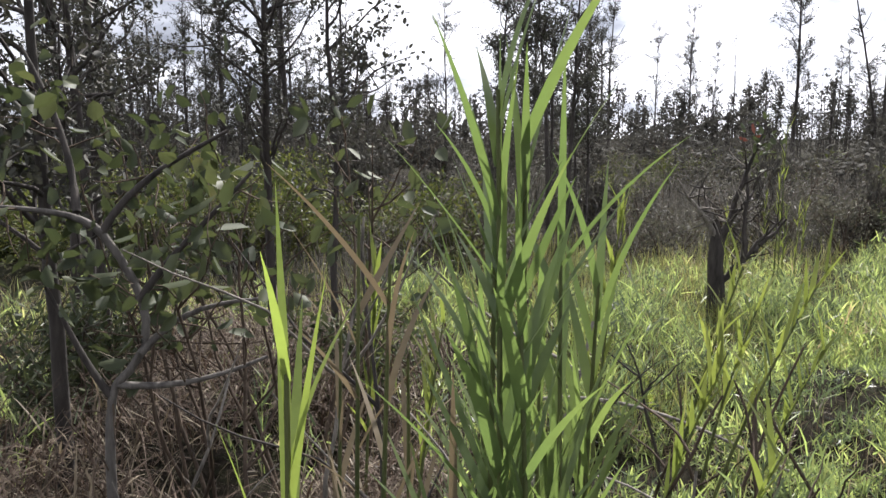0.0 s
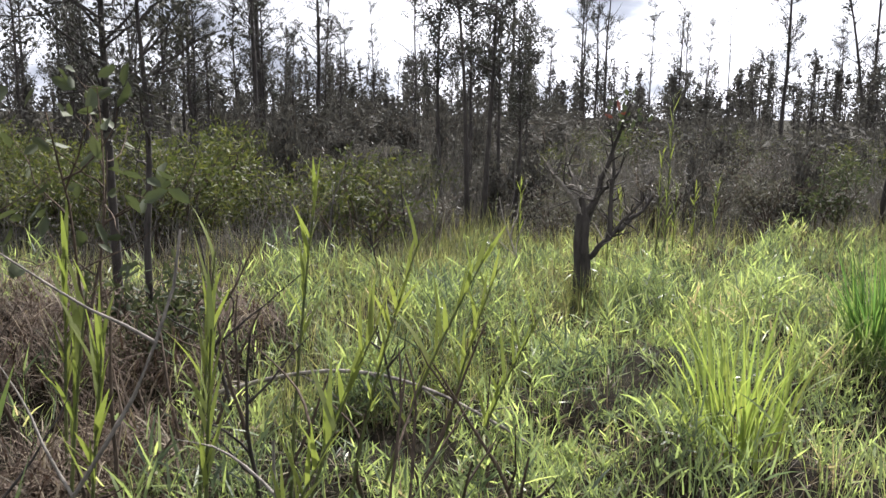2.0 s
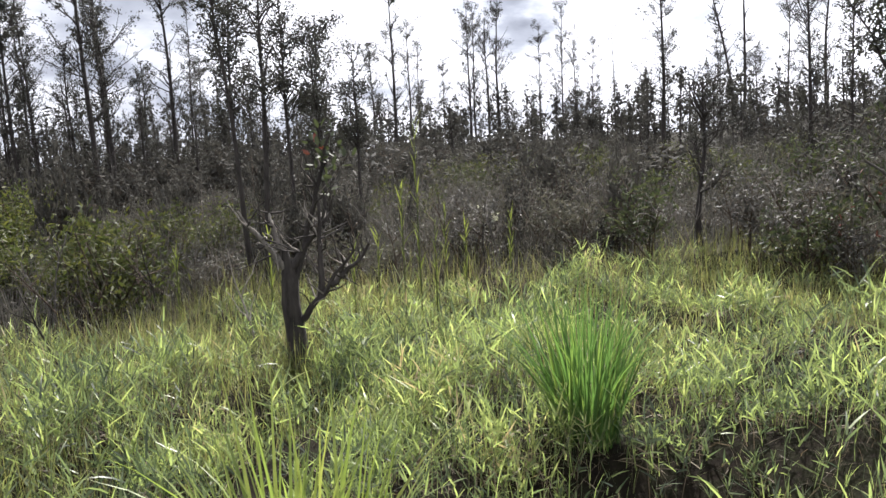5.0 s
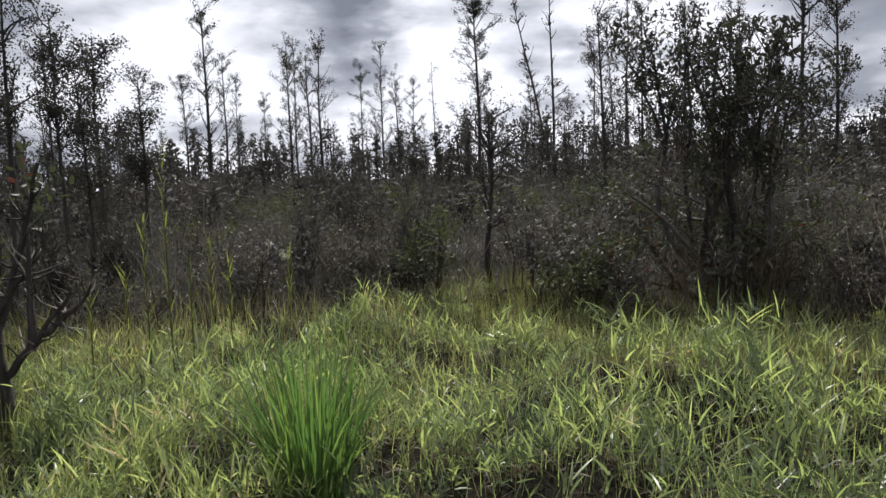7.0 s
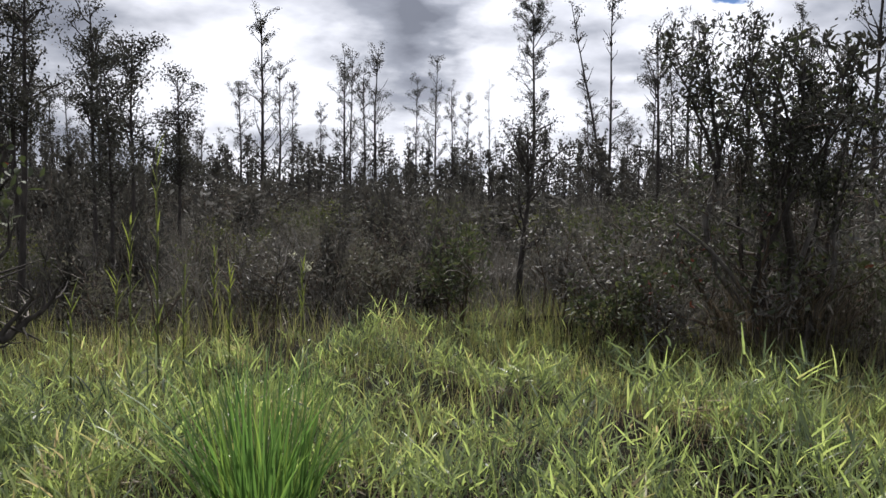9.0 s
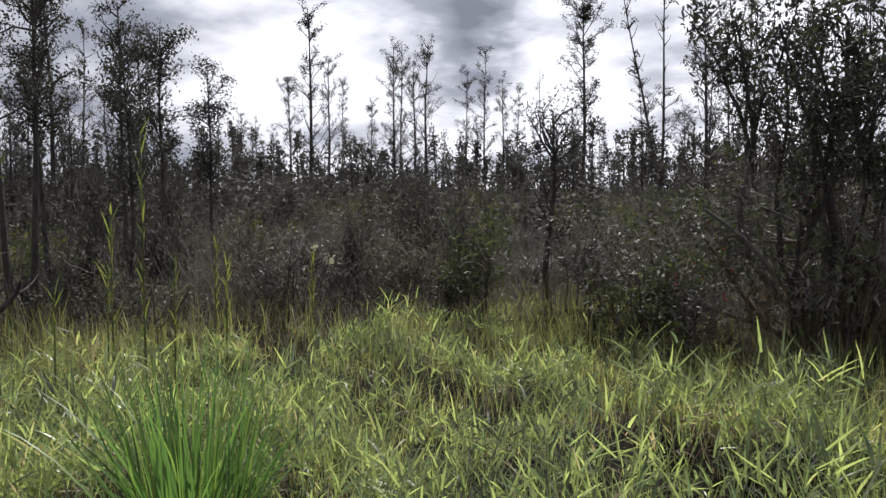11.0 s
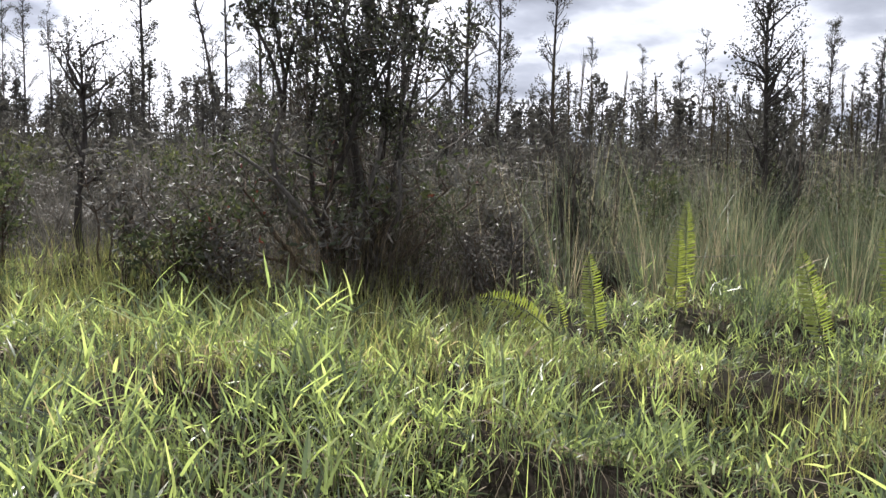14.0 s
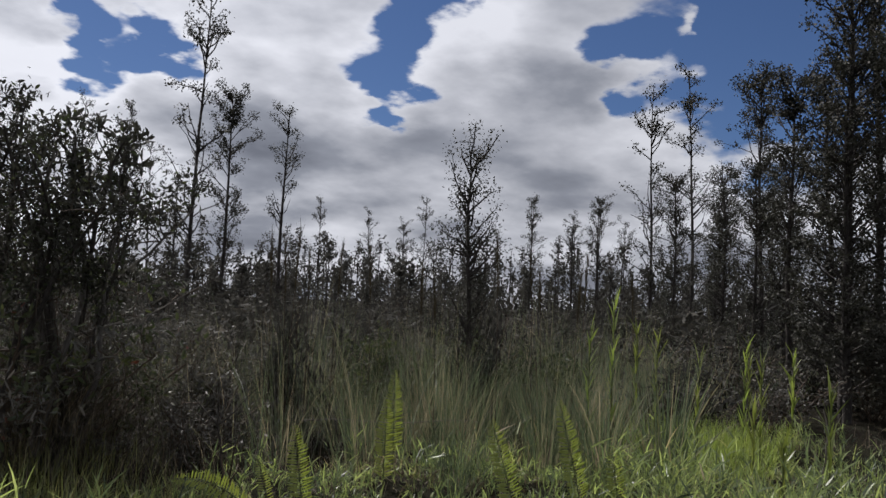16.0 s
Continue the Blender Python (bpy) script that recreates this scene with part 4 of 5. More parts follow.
    for k in range(18):     # dead grass that arches out of the foot
        a = gen.uniform(2.8, 6.6)
        m = 26
        foot = np.array([[math.cos(a) * 0.6, math.sin(a) * 0.5, 0.1 + 0.05 * (k % 6)]]) + gen.normal(size=(m, 3)) * 0.04
        part("dry_spray", strips(foot, a + gen.normal(0, 0.35, m), gen.uniform(0.1, 0.5, m), gen.uniform(0.8, 1.7, m), gen.uniform(0.35, 0.7, m), gen.uniform(0.003, 0.006, m), 6), STRAW, root, "spray of dry arching grass")


def low_thicket(x, y, seed, label, size, count, mat=SCRUB):
    """A leafy thicket of wiry stems."""
    gen = np.random.default_rng(seed)
    root = thing("thicket_shrub", (x, y, float(hill(x, y))), label, "shrub", "wiry shrubs")
    ends = []
    for k in range(7):
        a = gen.uniform(0, 6.28)
        pts, body = limb(gen, (gen.normal() * 0.12, gen.normal() * 0.12, -0.05), (math.cos(a) * 0.45, math.sin(a) * 0.45, 1), size * gen.uniform(0.7, 1.1), 0.012, 0.13, 0.03, 9, 0.3, 5)
        part("stem", body, TWIG, root)
        ends += branch_out(gen, root, pts, 6, size * 0.32, 0.006, TWIG, 0.6, 0.3, sub=2)
    branch_out(gen, root, pts, 4, size * 0.45, 0.006, GREYWOOD, 0.7, 0.3, name="dead_branch", sub=2)
    part("crown", leaf_clusters(gen, ends, count, 0.05, (0.035, 0.085), (0.012, 0.028)), mat, root)


def young_tree(name, x, y, top, seed, label, first=0.4, reach=0.45, count=20, each=9, radius=0.03, bend=0.03, leaf=(0.035, 0.07), start=0.0, lift=0.9):
    gen = np.random.default_rng(seed)
    root = thing(name, (x, y, float(hill(x, y))), label, "tree")
    pts, _ = limb(gen, (0, 0, -0.1), (start, 0.0, 1), top - float(hill(x, y)), radius, bend, 0.02, 14, 0.2, 7)
    drift = pts[-1] - pts[0] - vec(start * (top - float(hill(x, y))), 0, 0)
    pts = pts - np.linspace(0, 1, len(pts))[:, None] * drift * vec(1, 1, 0)
    part("trunk", tube(pts, radius * np.linspace(1, 0.2, len(pts)), 7), BARK, root)
    ends = branch_out(gen, root, pts, count, reach, radius * 0.32, BARK, lift, first)
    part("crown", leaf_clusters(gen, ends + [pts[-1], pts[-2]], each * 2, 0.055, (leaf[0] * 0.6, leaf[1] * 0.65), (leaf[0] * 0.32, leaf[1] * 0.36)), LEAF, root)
    return root


def stump_tree():
    """The broken thick trunk with bare forks and one living twig."""
    gen = np.random.default_rng(5)
    x, y = 2.62, 7.40
    root = thing("broken_trunk", (x, y, float(hill(x, y))), "broken dark tree trunk with bare forked branches in grass", "tree stump")
    trunk = np.array([(0.0, 0, -0.1), (0.01, 0, 0.15), (0.0, 0.01, 0.4), (-0.02, 0, 0.6), (-0.01, 0.01, 0.78), (-0.03, 0, 0.98)])
    part("trunk", tube(trunk, [0.105, 0.085, 0.072, 0.066, 0.062, 0.022], 9), BARK, root)
    arms = (((-0.02, 0, 0.84), (-0.14, -0.02, 1.02), (-0.24, 0.0, 1.14), (-0.33, -0.02, 1.28)),
            ((-0.02, 0, 0.84), (-0.07, 0.05, 1.0), (-0.12, 0.06, 1.15), (-0.13, 0.1, 1.26)),
            ((0.03, 0, 0.46), (0.16, -0.02, 0.58), (0.27, -0.03, 0.72), (0.44, -0.05, 0.95)),
            ((0.20, -0.02, 0.62), (0.22, 0.0, 0.82), (0.20, 0.0, 1.05), (0.22, 0.02, 1.42)),
            ((0.0, 0, 0.84), (0.12, 0.04, 1.0), (0.2, 0.05, 1.1), (0.30, 0.06, 1.22)),
            ((0.27, -0.03, 0.72), (0.34, 0.02, 0.78), (0.46, 0.05, 0.82), (0.55, 0.02, 0.98)),
            ((0.0, 0.02, 0.7), (0.14, 0.08, 1.1), (0.24, 0.06, 1.45), (0.33, -0.04, 1.75)))
    for k, arm in enumerate(arms):
        fine = np.array([np.array(arm[0]) * (1 - f) ** 3 + 3 * np.array(arm[1]) * f * (1 - f) ** 2 + 3 * np.array(arm[2]) * f * f * (1 - f) + np.array(arm[3]) * f ** 3 for f in np.linspace(0, 1, 9)])
        fine[1:] += gen.normal(size=(8, 3)) * 0.008
        part("branch", tube(fine, np.linspace(0.030, 0.009, 9), 6), GREYWOOD if k in (0, 1) else BARK, root)
        for _ in range(11):
            q, t = limb(gen, fine[gen.integers(2, 9)], gen.normal(size=3) + vec(0, 0, 0.9), gen.uniform(0.10, 0.34), 0.0085, 0.2, 0.03, 4, 0.3, 4)
            part("twig", t, GREYWOOD if _ % 3 == 0 else BARK, root)
    for p in ((0.33, -0.04, 1.75), (0.28, 0.0, 1.62), (0.38, -0.05, 1.66), (0.26, 0.05, 1.5), (0.30, 0.0, 1.4), (0.36, 0.03, 1.55)):
        single_leaves(root, gen, [np.array(p)], 8, 0.06, (0.05, 0.09))
    for p in ((0.24, 0.0, 1.66), (0.22, 0.01, 1.62), (0.26, -0.02, 1.69)):
        part("red_leaf", leaf_clusters(gen, [p], 1, 0.02, (0.07, 0.10), (0.025, 0.035)), RED, root, "reddish young leaf")
    n = 170
    a = gen.uniform(0, 6.28, n)
    part("clinging_grass", strips(np.stack([np.cos(a) * 0.1, np.sin(a) * 0.1, np.zeros(n)], 1), a, gen.uniform(0.0, 0.3, n), gen.uniform(0.1, 0.8, n), gen.uniform(0.2, 0.5, n), gen.uniform(0.004, 0.008, n), 4), FIELD, root, "dull grass round the foot")


def forked_shrub():
    """The pale-barked forking shrub with round leaves where the walk starts."""
    gen = np.random.default_rng(17)
    x, y = -0.80, 3.3
    root = thing("forked_shrub", (x, y, float(hill(x, y))), "forking shrub with pale bare branches and round dark leaves", "shrub")
    arms = (((-0.03, 0, -0.05), (-0.03, 0, 0.4), (-0.05, 0, 0.75), (0.0, 0, 0.86)), ((0.0, 0, 0.86), (0.16, 0, 1.0), (0.14, 0.02, 1.15), (-0.02, 0.0, 1.38)), ((-0.02, 0, 1.38), (-0.08, -0.03, 1.46), (-0.2, -0.05, 1.46), (-0.38, -0.08, 1.48)),
            ((0.0, 0, 0.86), (0.14, 0.02, 0.84), (0.30, 0.0, 0.86), (0.52, 0.0, 0.96)), ((0.09, 0, 0.97), (0.18, 0.03, 1.08), (0.28, 0.03, 1.14), (0.50, 0.05, 1.15)), ((-0.02, 0, 0.82), (-0.1, 0.0, 0.92), (-0.16, 0.02, 1.05), (-0.22, 0.0, 1.2)),
            ((0.09, 0, 1.15), (0.2, 0.05, 1.32), (0.32, 0.08, 1.42), (0.46, 0.1, 1.58)), ((-0.02, 0.0, 1.38), (0.06, 0.05, 1.55), (0.2, 0.1, 1.62), (0.38, 0.12, 1.72)), ((-0.1, 0, 1.45), (-0.15, 0.1, 1.65), (-0.2, 0.1, 1.8), (-0.32, 0.14, 2.0)))
    ends = []
    for k, arm in enumerate(arms):
        fine = np.array([np.array(arm[0]) * (1 - f) ** 3 + 3 * np.array(arm[1]) * f * (1 - f) ** 2 + 3 * np.array(arm[2]) * f * f * (1 - f) + np.array(arm[3]) * f ** 3 for f in np.linspace(0, 1, 9)])
        part("branch", tube(fine, np.linspace(0.022 if k == 0 else 0.015, 0.014 if k < 2 else 0.006, 9), 7), GREYBARK if k < 5 else BARK, root)
        for _ in range(5):
            q, t = limb(gen, fine[gen.integers(3, 9)], gen.normal(size=3) + vec(0, 0, 0.5), gen.uniform(0.15, 0.35), 0.004, 0.2, 0.0, 4, 0.4, 4)
            part("twig", t, TWIG, root)
            ends += [q[-1], q[-2]]
    ends = [e for e in ends if e[2] > 1.15]
    part("crown", leaf_clusters(gen, ends, 4, 0.07, (0.05, 0.09), (0.035, 0.06)), BROAD, root)
    return root


dark_bush_tree()
stump_tree()
forked_shrub()
young_tree("young_tree", -1.3, 3.95, 3.4, 21, "thin dark trunk with spreading leafy twigs", 0.35, 0.7, 26, 8, 0.04, 0.03, (0.05, 0.09))
young_tree("young_tree", -0.35, 5.6, 3.3, 22, "slender dark sapling in scrub", 0.4, 0.6, 22, 8, 0.028, 0.04, (0.04, 0.08))
young_tree("young_tree", -2.2, 6.6, 4.2, 26, "slender dark tree in scrub", 0.3, 0.8, 30, 10, 0.045, 0.03, (0.04, 0.08))
young_tree("young_tree", -1.9, 5.4, 4.0, 27, "slender dark tree in scrub", 0.3, 0.75, 34, 10, 0.045, 0.03, (0.035, 0.07))
young_tree("young_tree", -0.95, 6.5, 4.1, 28, "slender dark tree in scrub", 0.35, 0.7, 32, 10, 0.04, 0.03, (0.035, 0.07))
young_tree("young_tree", -2.9, 7.6, 4.9, 29, "slender dark tree in scrub", 0.3, 0.8, 34, 10, 0.05, 0.03, (0.04, 0.075))
young_tree("young_tree", 1.70, 11.25, 4.0, 23, "thin upright dark trunk with small-leaved open crown", 0.55, 0.45, 16, 7, 0.04, 0.025, (0.04, 0.075), -0.06)
young_tree("young_tree", 1.86, 11.2, 3.9, 24, "thin upright dark trunk with small-leaved open crown", 0.52, 0.45, 16, 7, 0.042, 0.03, (0.04, 0.075), 0.05)
young_tree("young_tree", 2.40, 12.9, 3.15, 31, "slender dark tree with clustered leafy top", 0.45, 0.42, 22, 9, 0.032, 0.03, (0.04, 0.075))
young_tree("young_tree", 2.30, 15.6, 4.0, 32, "slender dark tree with dense narrow crown", 0.5, 0.5, 30, 10, 0.04, 0.025, (0.045, 0.08))
young_tree("young_tree", 1.30, 13.5, 4.1, 33, "slender dark tree with dense narrow crown", 0.5, 0.5, 30, 10, 0.04, 0.025, (0.045, 0.08))
young_tree("young_tree", 1.75, 15.4, 4.3, 34, "slender dark tree with dense narrow crown", 0.5, 0.5, 30, 10, 0.042, 0.025, (0.045, 0.08))
young_tree("young_tree", 2.85, 16.4, 3.5, 35, "slender dark tree with dense narrow crown", 0.45, 0.5, 30, 10, 0.036, 0.025, (0.045, 0.08))
young_tree("young_tree", 7.05, 11.08, 2.35, 25, "small dark sapling with bent branches above grass", 0.38, 0.55, 22, 5, 0.045, 0.075, (0.03, 0.06))
young_tree("young_tree", 12.68, 7.58, 3.25, 27, "slender black-barked tree with oval leafy crown", 0.16, 0.46, 52, 7, 0.044, 0.045, (0.030, 0.060), lift=1.3)
for row in ((7.0, 9.9, 41, 0.9, 7), (6.3, 10.9, 42, 0.95, 7), (5.6, 11.4, 43, 0.9, 7), (7.55, 9.4, 44, 1.0, 8), (9.5, 9.7, 45, 1.1, 8), (10.1, 9.2, 46, 1.1, 8), (4.4, 11.6, 47, 1.0, 6), (8.0, 10.6, 48, 1.2, 8), (2.9, 10.9, 49, 0.8, 6), (10.7, 9.6, 50, 1.3, 9), (9.15, 9.2, 51, 0.9, 7), (7.6, 8.9, 53, 0.6, 6), (10.2, 8.6, 56, 0.8, 7), (7.3, 9.2, 57, 0.8, 7)):
    low_thicket(row[0], row[1], row[2], "wiry grey-green shrub with narrow leaves and bare twigs", row[3], row[4] - 3, (BROAD, GREYLEAF, SCRUB)[row[2] % 3])
for row in ((12.4, 8.7, 66, 1.1, 8), (13.4, 7.9, 67, 1.1, 7), (14.6, 7.3, 69, 1.1, 7), (-0.2, 5.3, 61, 0.7, 5), (-1.8, 5.2, 63, 0.9, 7)):
    low_thicket(row[0], row[1], row[2], "leafy green shrub in brown grass", row[3], row[4], BROAD)


def broad_shrub(x, y, seed, size):
    """A loose shrub of large round leaves on thin wiry stems."""
    gen = np.random.default_rng(seed)
    root = thing("broad_leaved_shrub", (x, y, float(hill(x, y))), "loose shrub with large dark green leaves", "shrub")
    for k in range(6):
        a = gen.uniform(0, 6.28)
        pts, body = limb(gen, (gen.normal() * 0.08, gen.normal() * 0.08, -0.05), (math.cos(a) * 0.35, math.sin(a) * 0.35, 1), size * gen.uniform(0.75, 1.05), 0.011, 0.1, 0.03, 9, 0.3, 5)
        part("stem", body, TWIG, root)
        ends = branch_out(gen, root, pts, 5, size * 0.22, 0.005, TWIG, 0.8, 0.5, sub=1)
        single_leaves(root, gen, ends[::2], 2, 0.04, (0.07, 0.13))


def dead_fern_heap(x, y, seed, wide, tall):
    """A heap of collapsed brown fern fronds."""
    gen = np.random.default_rng(seed)
    root = thing("dead_fern_heap", (x, y, float(hill(x, y))), "heap of collapsed brown dead fern fronds", "dead fern", "dead fern heaps")
    for k in range(4):
        n = 260
        a, r = gen.uniform(0, 6.28, n), wide * np.sqrt(gen.random(n))
        at = np.stack([np.cos(a) * r, np.sin(a) * r, tall * gen.random(n) * (1 - 0.5 * r / wide)], 1)
        part("frond_layer", strips(at, gen.uniform(0, 6.28, n), gen.uniform(0.3, 2.4, n), gen.uniform(0.2, 1.2, n), gen.uniform(0.12, 0.38, n), gen.uniform(0.004, 0.014, n), 4), STRAW if k == 0 else RUST, root)


broad_shrub(-0.62, 3.75, 911, 1.75)
broad_shrub(-0.30, 4.05, 912, 1.9)
for k, row in enumerate(((-0.45, 3.05, 0.40, 0.5), (-0.9, 3.2, 0.4, 0.5), (-0.1, 3.35, 0.35, 0.4), (-0.7, 2.75, 0.35, 0.35), (-1.3, 3.6, 0.4, 0.6), (0.1, 3.9, 0.35, 0.4), (-0.2, 5.0, 0.45, 0.4), (-0.7, 5.6, 0.5, 0.5), (0.0, 6.1, 0.45, 0.35), (-1.2, 4.8, 0.5, 0.5), (-0.6, 6.8, 0.5, 0.4), (-1.5, 6.3, 0.5, 0.5))):
    dead_fern_heap(row[0], row[1], 920 + k, row[2], row[3])


# ---- canes, tufts, ferns ----
def cane(x, y, top, seed, lean=(0.0, 0.0), leaf_long=(0.30, 0.55), wide=0.026, count=12, first=0.25, upright=0.25, mat=None, group="canes", label="tall green cane grass with long upright blades"):
    """One cane: a stalk with long blades, each a part."""
    gen = np.random.default_rng(seed)
    z = float(hill(x, y))
    root = thing("cane_grass", (x, y, z), label, "cane grass", group)
    tall = top - z
    f = np.linspace(0, 1, 12)
    pts = np.stack([lean[0] * f ** 1.5, lean[1] * f ** 1.5, -0.05 + (tall * 0.86 + 0.05) * f], 1)
    part("stalk", tube(pts, np.linspace(0.009, 0.003, 12), 6), STALK, root)
    for k in range(count):
        g = first + (1 - first) * (k + gen.random() * 0.6) / count
        at = np.array([[np.interp(g, f, pts[:, 0]), np.interp(g, f, pts[:, 1]), np.interp(g, f, pts[:, 2])]])
        piece = strips(at, gen.uniform(0, 6.28, 1), np.array([gen.uniform(0.08, upright + 0.25)]), np.array([gen.uniform(0.0, 0.55) * (0.5 + upright)]),
                       np.array([gen.uniform(*leaf_long)]), np.array([wide * gen.uniform(0.6, 1.15)]), 7, gen.normal(0, 0.4, 1))
        part("blade", piece, mat or CANE, root)
    return root


# the tall clump at the start of the walk
clump_gen = random.Random(3)
for row in ((0.41, 1.66, 2.02, 24), (0.44, 1.71, 1.96, 22), (0.38, 1.73, 1.84, 20), (0.46, 1.62, 1.66, 18), (0.53, 1.95, 1.77, 22), (0.55, 2.01, 1.66, 20), (0.36, 1.88, 1.5, 16), (0.48, 1.85, 1.42, 16), (0.50, 2.15, 1.5, 16),
            (0.42, 2.05, 1.38, 14), (0.33, 1.78, 1.3, 14), (0.58, 2.2, 1.25, 14), (0.45, 2.3, 1.3, 14)):
    cane(row[0], row[1], row[2], int(row[2] * 1000) + row[3], (clump_gen.uniform(-0.04, 0.04), clump_gen.uniform(-0.04, 0.04)), leaf_long=(0.17, 0.34), wide=0.023, count=int(row[3] * 1.9), first=0.06, upright=0.36)
for row in ((0.20, 1.86, 1.72), (0.26, 2.0, 1.5), (0.14, 2.12, 1.78), (0.30, 1.74, 1.35), (0.08, 2.3, 1.5)):
    cane(row[0], row[1], row[2], int(row[2] * 1000) + 7, (clump_gen.uniform(-0.05, 0.05), 0.0), leaf_long=(0.16, 0.30), wide=0.017, count=13, first=0.2, upright=0.5, mat=STRAW, label="dry grey-brown cane with pale withered blades")
cane(0.15, 1.42, 1.70, 611, (0.01, 0), (0.16, 0.3), 0.019, 18, 0.4, 0.16, YOUNG, "canes", "bright yellow-green upright young cane")
cane(-1.35, 3.1, 1.05, 612, (0.05, 0), (0.25, 0.4), 0.022, 14, 0.45, 0.1, TIP, "canes", "bright yellow-green upright young cane")
# thinner canes that lean east
for k, row in enumerate(((1.25, 3.5, 1.42, 0.45, 0.0), (1.15, 3.6, 1.40, 0.28, 0.0), (0.9, 3.75, 1.66, 0.12, 0.05), (0.6, 3.5, 1.36, 0.10, 0.0), (0.45, 2.9, 1.22, 0.10, 0.0), (1.0, 3.3, 1.1, 0.3, 0.05), (0.75, 3.1, 1.15, 0.05, 0.0),
                         (1.5, 4.2, 1.15, 0.25, 0.0), (0.2, 3.3, 1.25, 0.12, 0.0), (1.6, 3.9, 0.95, 0.3, 0.0), (0.0, 3.7, 1.35, 0.06, 0.0), (0.95, 2.75, 0.95, 0.3, 0.0))):
    cane(row[0], row[1], row[2], 640 + k, (row[3], row[4]), (0.14, 0.27), 0.026, 18, 0.45, 0.32, TIP, "leaning canes", "thin leaning cane with short yellow-green blades")
# canes standing before the brown scrub
for k, row in enumerate(((3.56, 8.45, 2.2), (3.42, 8.2, 1.6), (3.7, 8.7, 1.2), (3.2, 8.9, 1.05), (4.0, 9.1, 1.1), (3.0, 8.4, 0.95), (2.2, 9.2, 1.1), (1.3, 9.4, 0.95), (4.6, 10.3, 1.05), (3.85, 9.6, 1.25))):
    cane(row[0], row[1], row[2], 670 + k, (0.02, 0.0), (0.10, 0.2), 0.016, 20, 0.25, 0.35, TIP, "slim canes", "slim yellow-green cane with short leaves along it")
for k, row in enumerate(((12.1, 5.62, 1.9), (12.0, 5.8, 1.6), (11.6, 3.75, 1.2), (12.6, 5.0, 1.35), (13.2, 4.6, 1.3), (13.8, 4.9, 1.4), (12.9, 5.5, 1.5), (14.6, 4.6, 1.3), (13.4, 5.9, 1.6), (11.3, 4.0, 0.8), (11.9, 4.35, 0.95), (15.2, 5.2, 1.4))):
    cane(row[0], row[1], row[2], 690 + k, (0.02, 0.0), (0.14, 0.26), 0.026, 24, 0.3, 0.35, YOUNG if k in (0, 1, 5, 7) else TIP, "slim canes", "slim yellow-green cane with short leaves along it")


stand_gen = random.Random(23)


def tuft(x, y, tall, wide, count, seed, label="bright green upright grass tuft", mat=None, broad=(0.007, 0.014)):
    gen = np.random.default_rng(seed)
    root = thing("grass_tuft", (x, y, float(hill(x, y))), label, "grass tuft", "grass tufts")
    for k in range(3):                  # outer, middle and inner blades
        n = count // 3
        a, r = gen.uniform(0, 6.28, n), wide * np.sqrt(gen.random(n)) * 0.5
        at = np.stack([np.cos(a) * r, np.sin(a) * r, np.full(n, -0.03)], 1)
        piece = strips(at, a + gen.normal(0, 0.5, n), gen.uniform(0.02, 0.15 + 0.12 * k, n), gen.uniform(0.05, 0.5 + 0.4 * k, n), tall * gen.uniform(0.6, 1.1, n), gen.uniform(*broad, n), 6, gen.normal(0, 0.4, n))
        part("blade_ring", piece, mat or TUFT, root)


tuft(4.30, 5.78, 0.86, 0.36, 240, 81, broad=(0.011, 0.023))
tuft(2.94, 4.40, 0.88, 0.50, 102, 82, "bright yellow-green tuft of broad upright blades", YOUNG, (0.014, 0.024))
tuft(13.4, 5.35, 0.5, 1.3, 700, 83, "patch of bright yellow-green low grass", YOUNG)
tuft(14.2, 5.0, 0.45, 1.0, 400, 84, "patch of bright yellow-green low grass", YOUNG)
tuft(12.9, 4.9, 0.4, 0.9, 360, 85, "patch of bright yellow-green low grass", YOUNG)
for k in range(9):
    tuft(11.2 + 0.42 * (k % 5) + 0.2 * (k // 5), 7.4 + 0.5 * (k // 5) - 0.28 * (k % 5), 0.8 + 0.13 * ((k * 4) % 6), 0.3, 84, 90 + k, "tall arching clump of green and brown grass", REED, (0.004, 0.009))
tuft(11.0, 5.2, 1.1, 0.3, 120, 101, "tall arching clump of green and brown grass", REED)
tuft(11.5, 4.9, 1.15, 0.3, 130, 102, "tall arching clump of green and brown grass", REED)
for k, (x, y) in enumerate(((10.3, 7.9), (10.7, 7.2), (12.3, 7.2), (13.0, 7.0), (12.0, 6.2), (10.9, 6.4), (13.6, 6.4), (11.4, 5.9), (14.2, 6.8), (12.7, 5.9))):
    tuft(x, y, 0.75 + 0.5 * ((k * 7) % 5) / 5, 0.45, 75, 110 + k, "tall arching clump of dry grass", REED, (0.004, 0.009))

for k in range(16):
    x, y = stand_gen.uniform(10.4, 15.5), stand_gen.uniform(6.0, 8.6)
    tuft(x, y, stand_gen.uniform(0.8, 1.35), 0.35, 54, 130 + k, "dull green upright grass clump in the tall stand", REED, (0.004, 0.009))

LEAFLET = {}


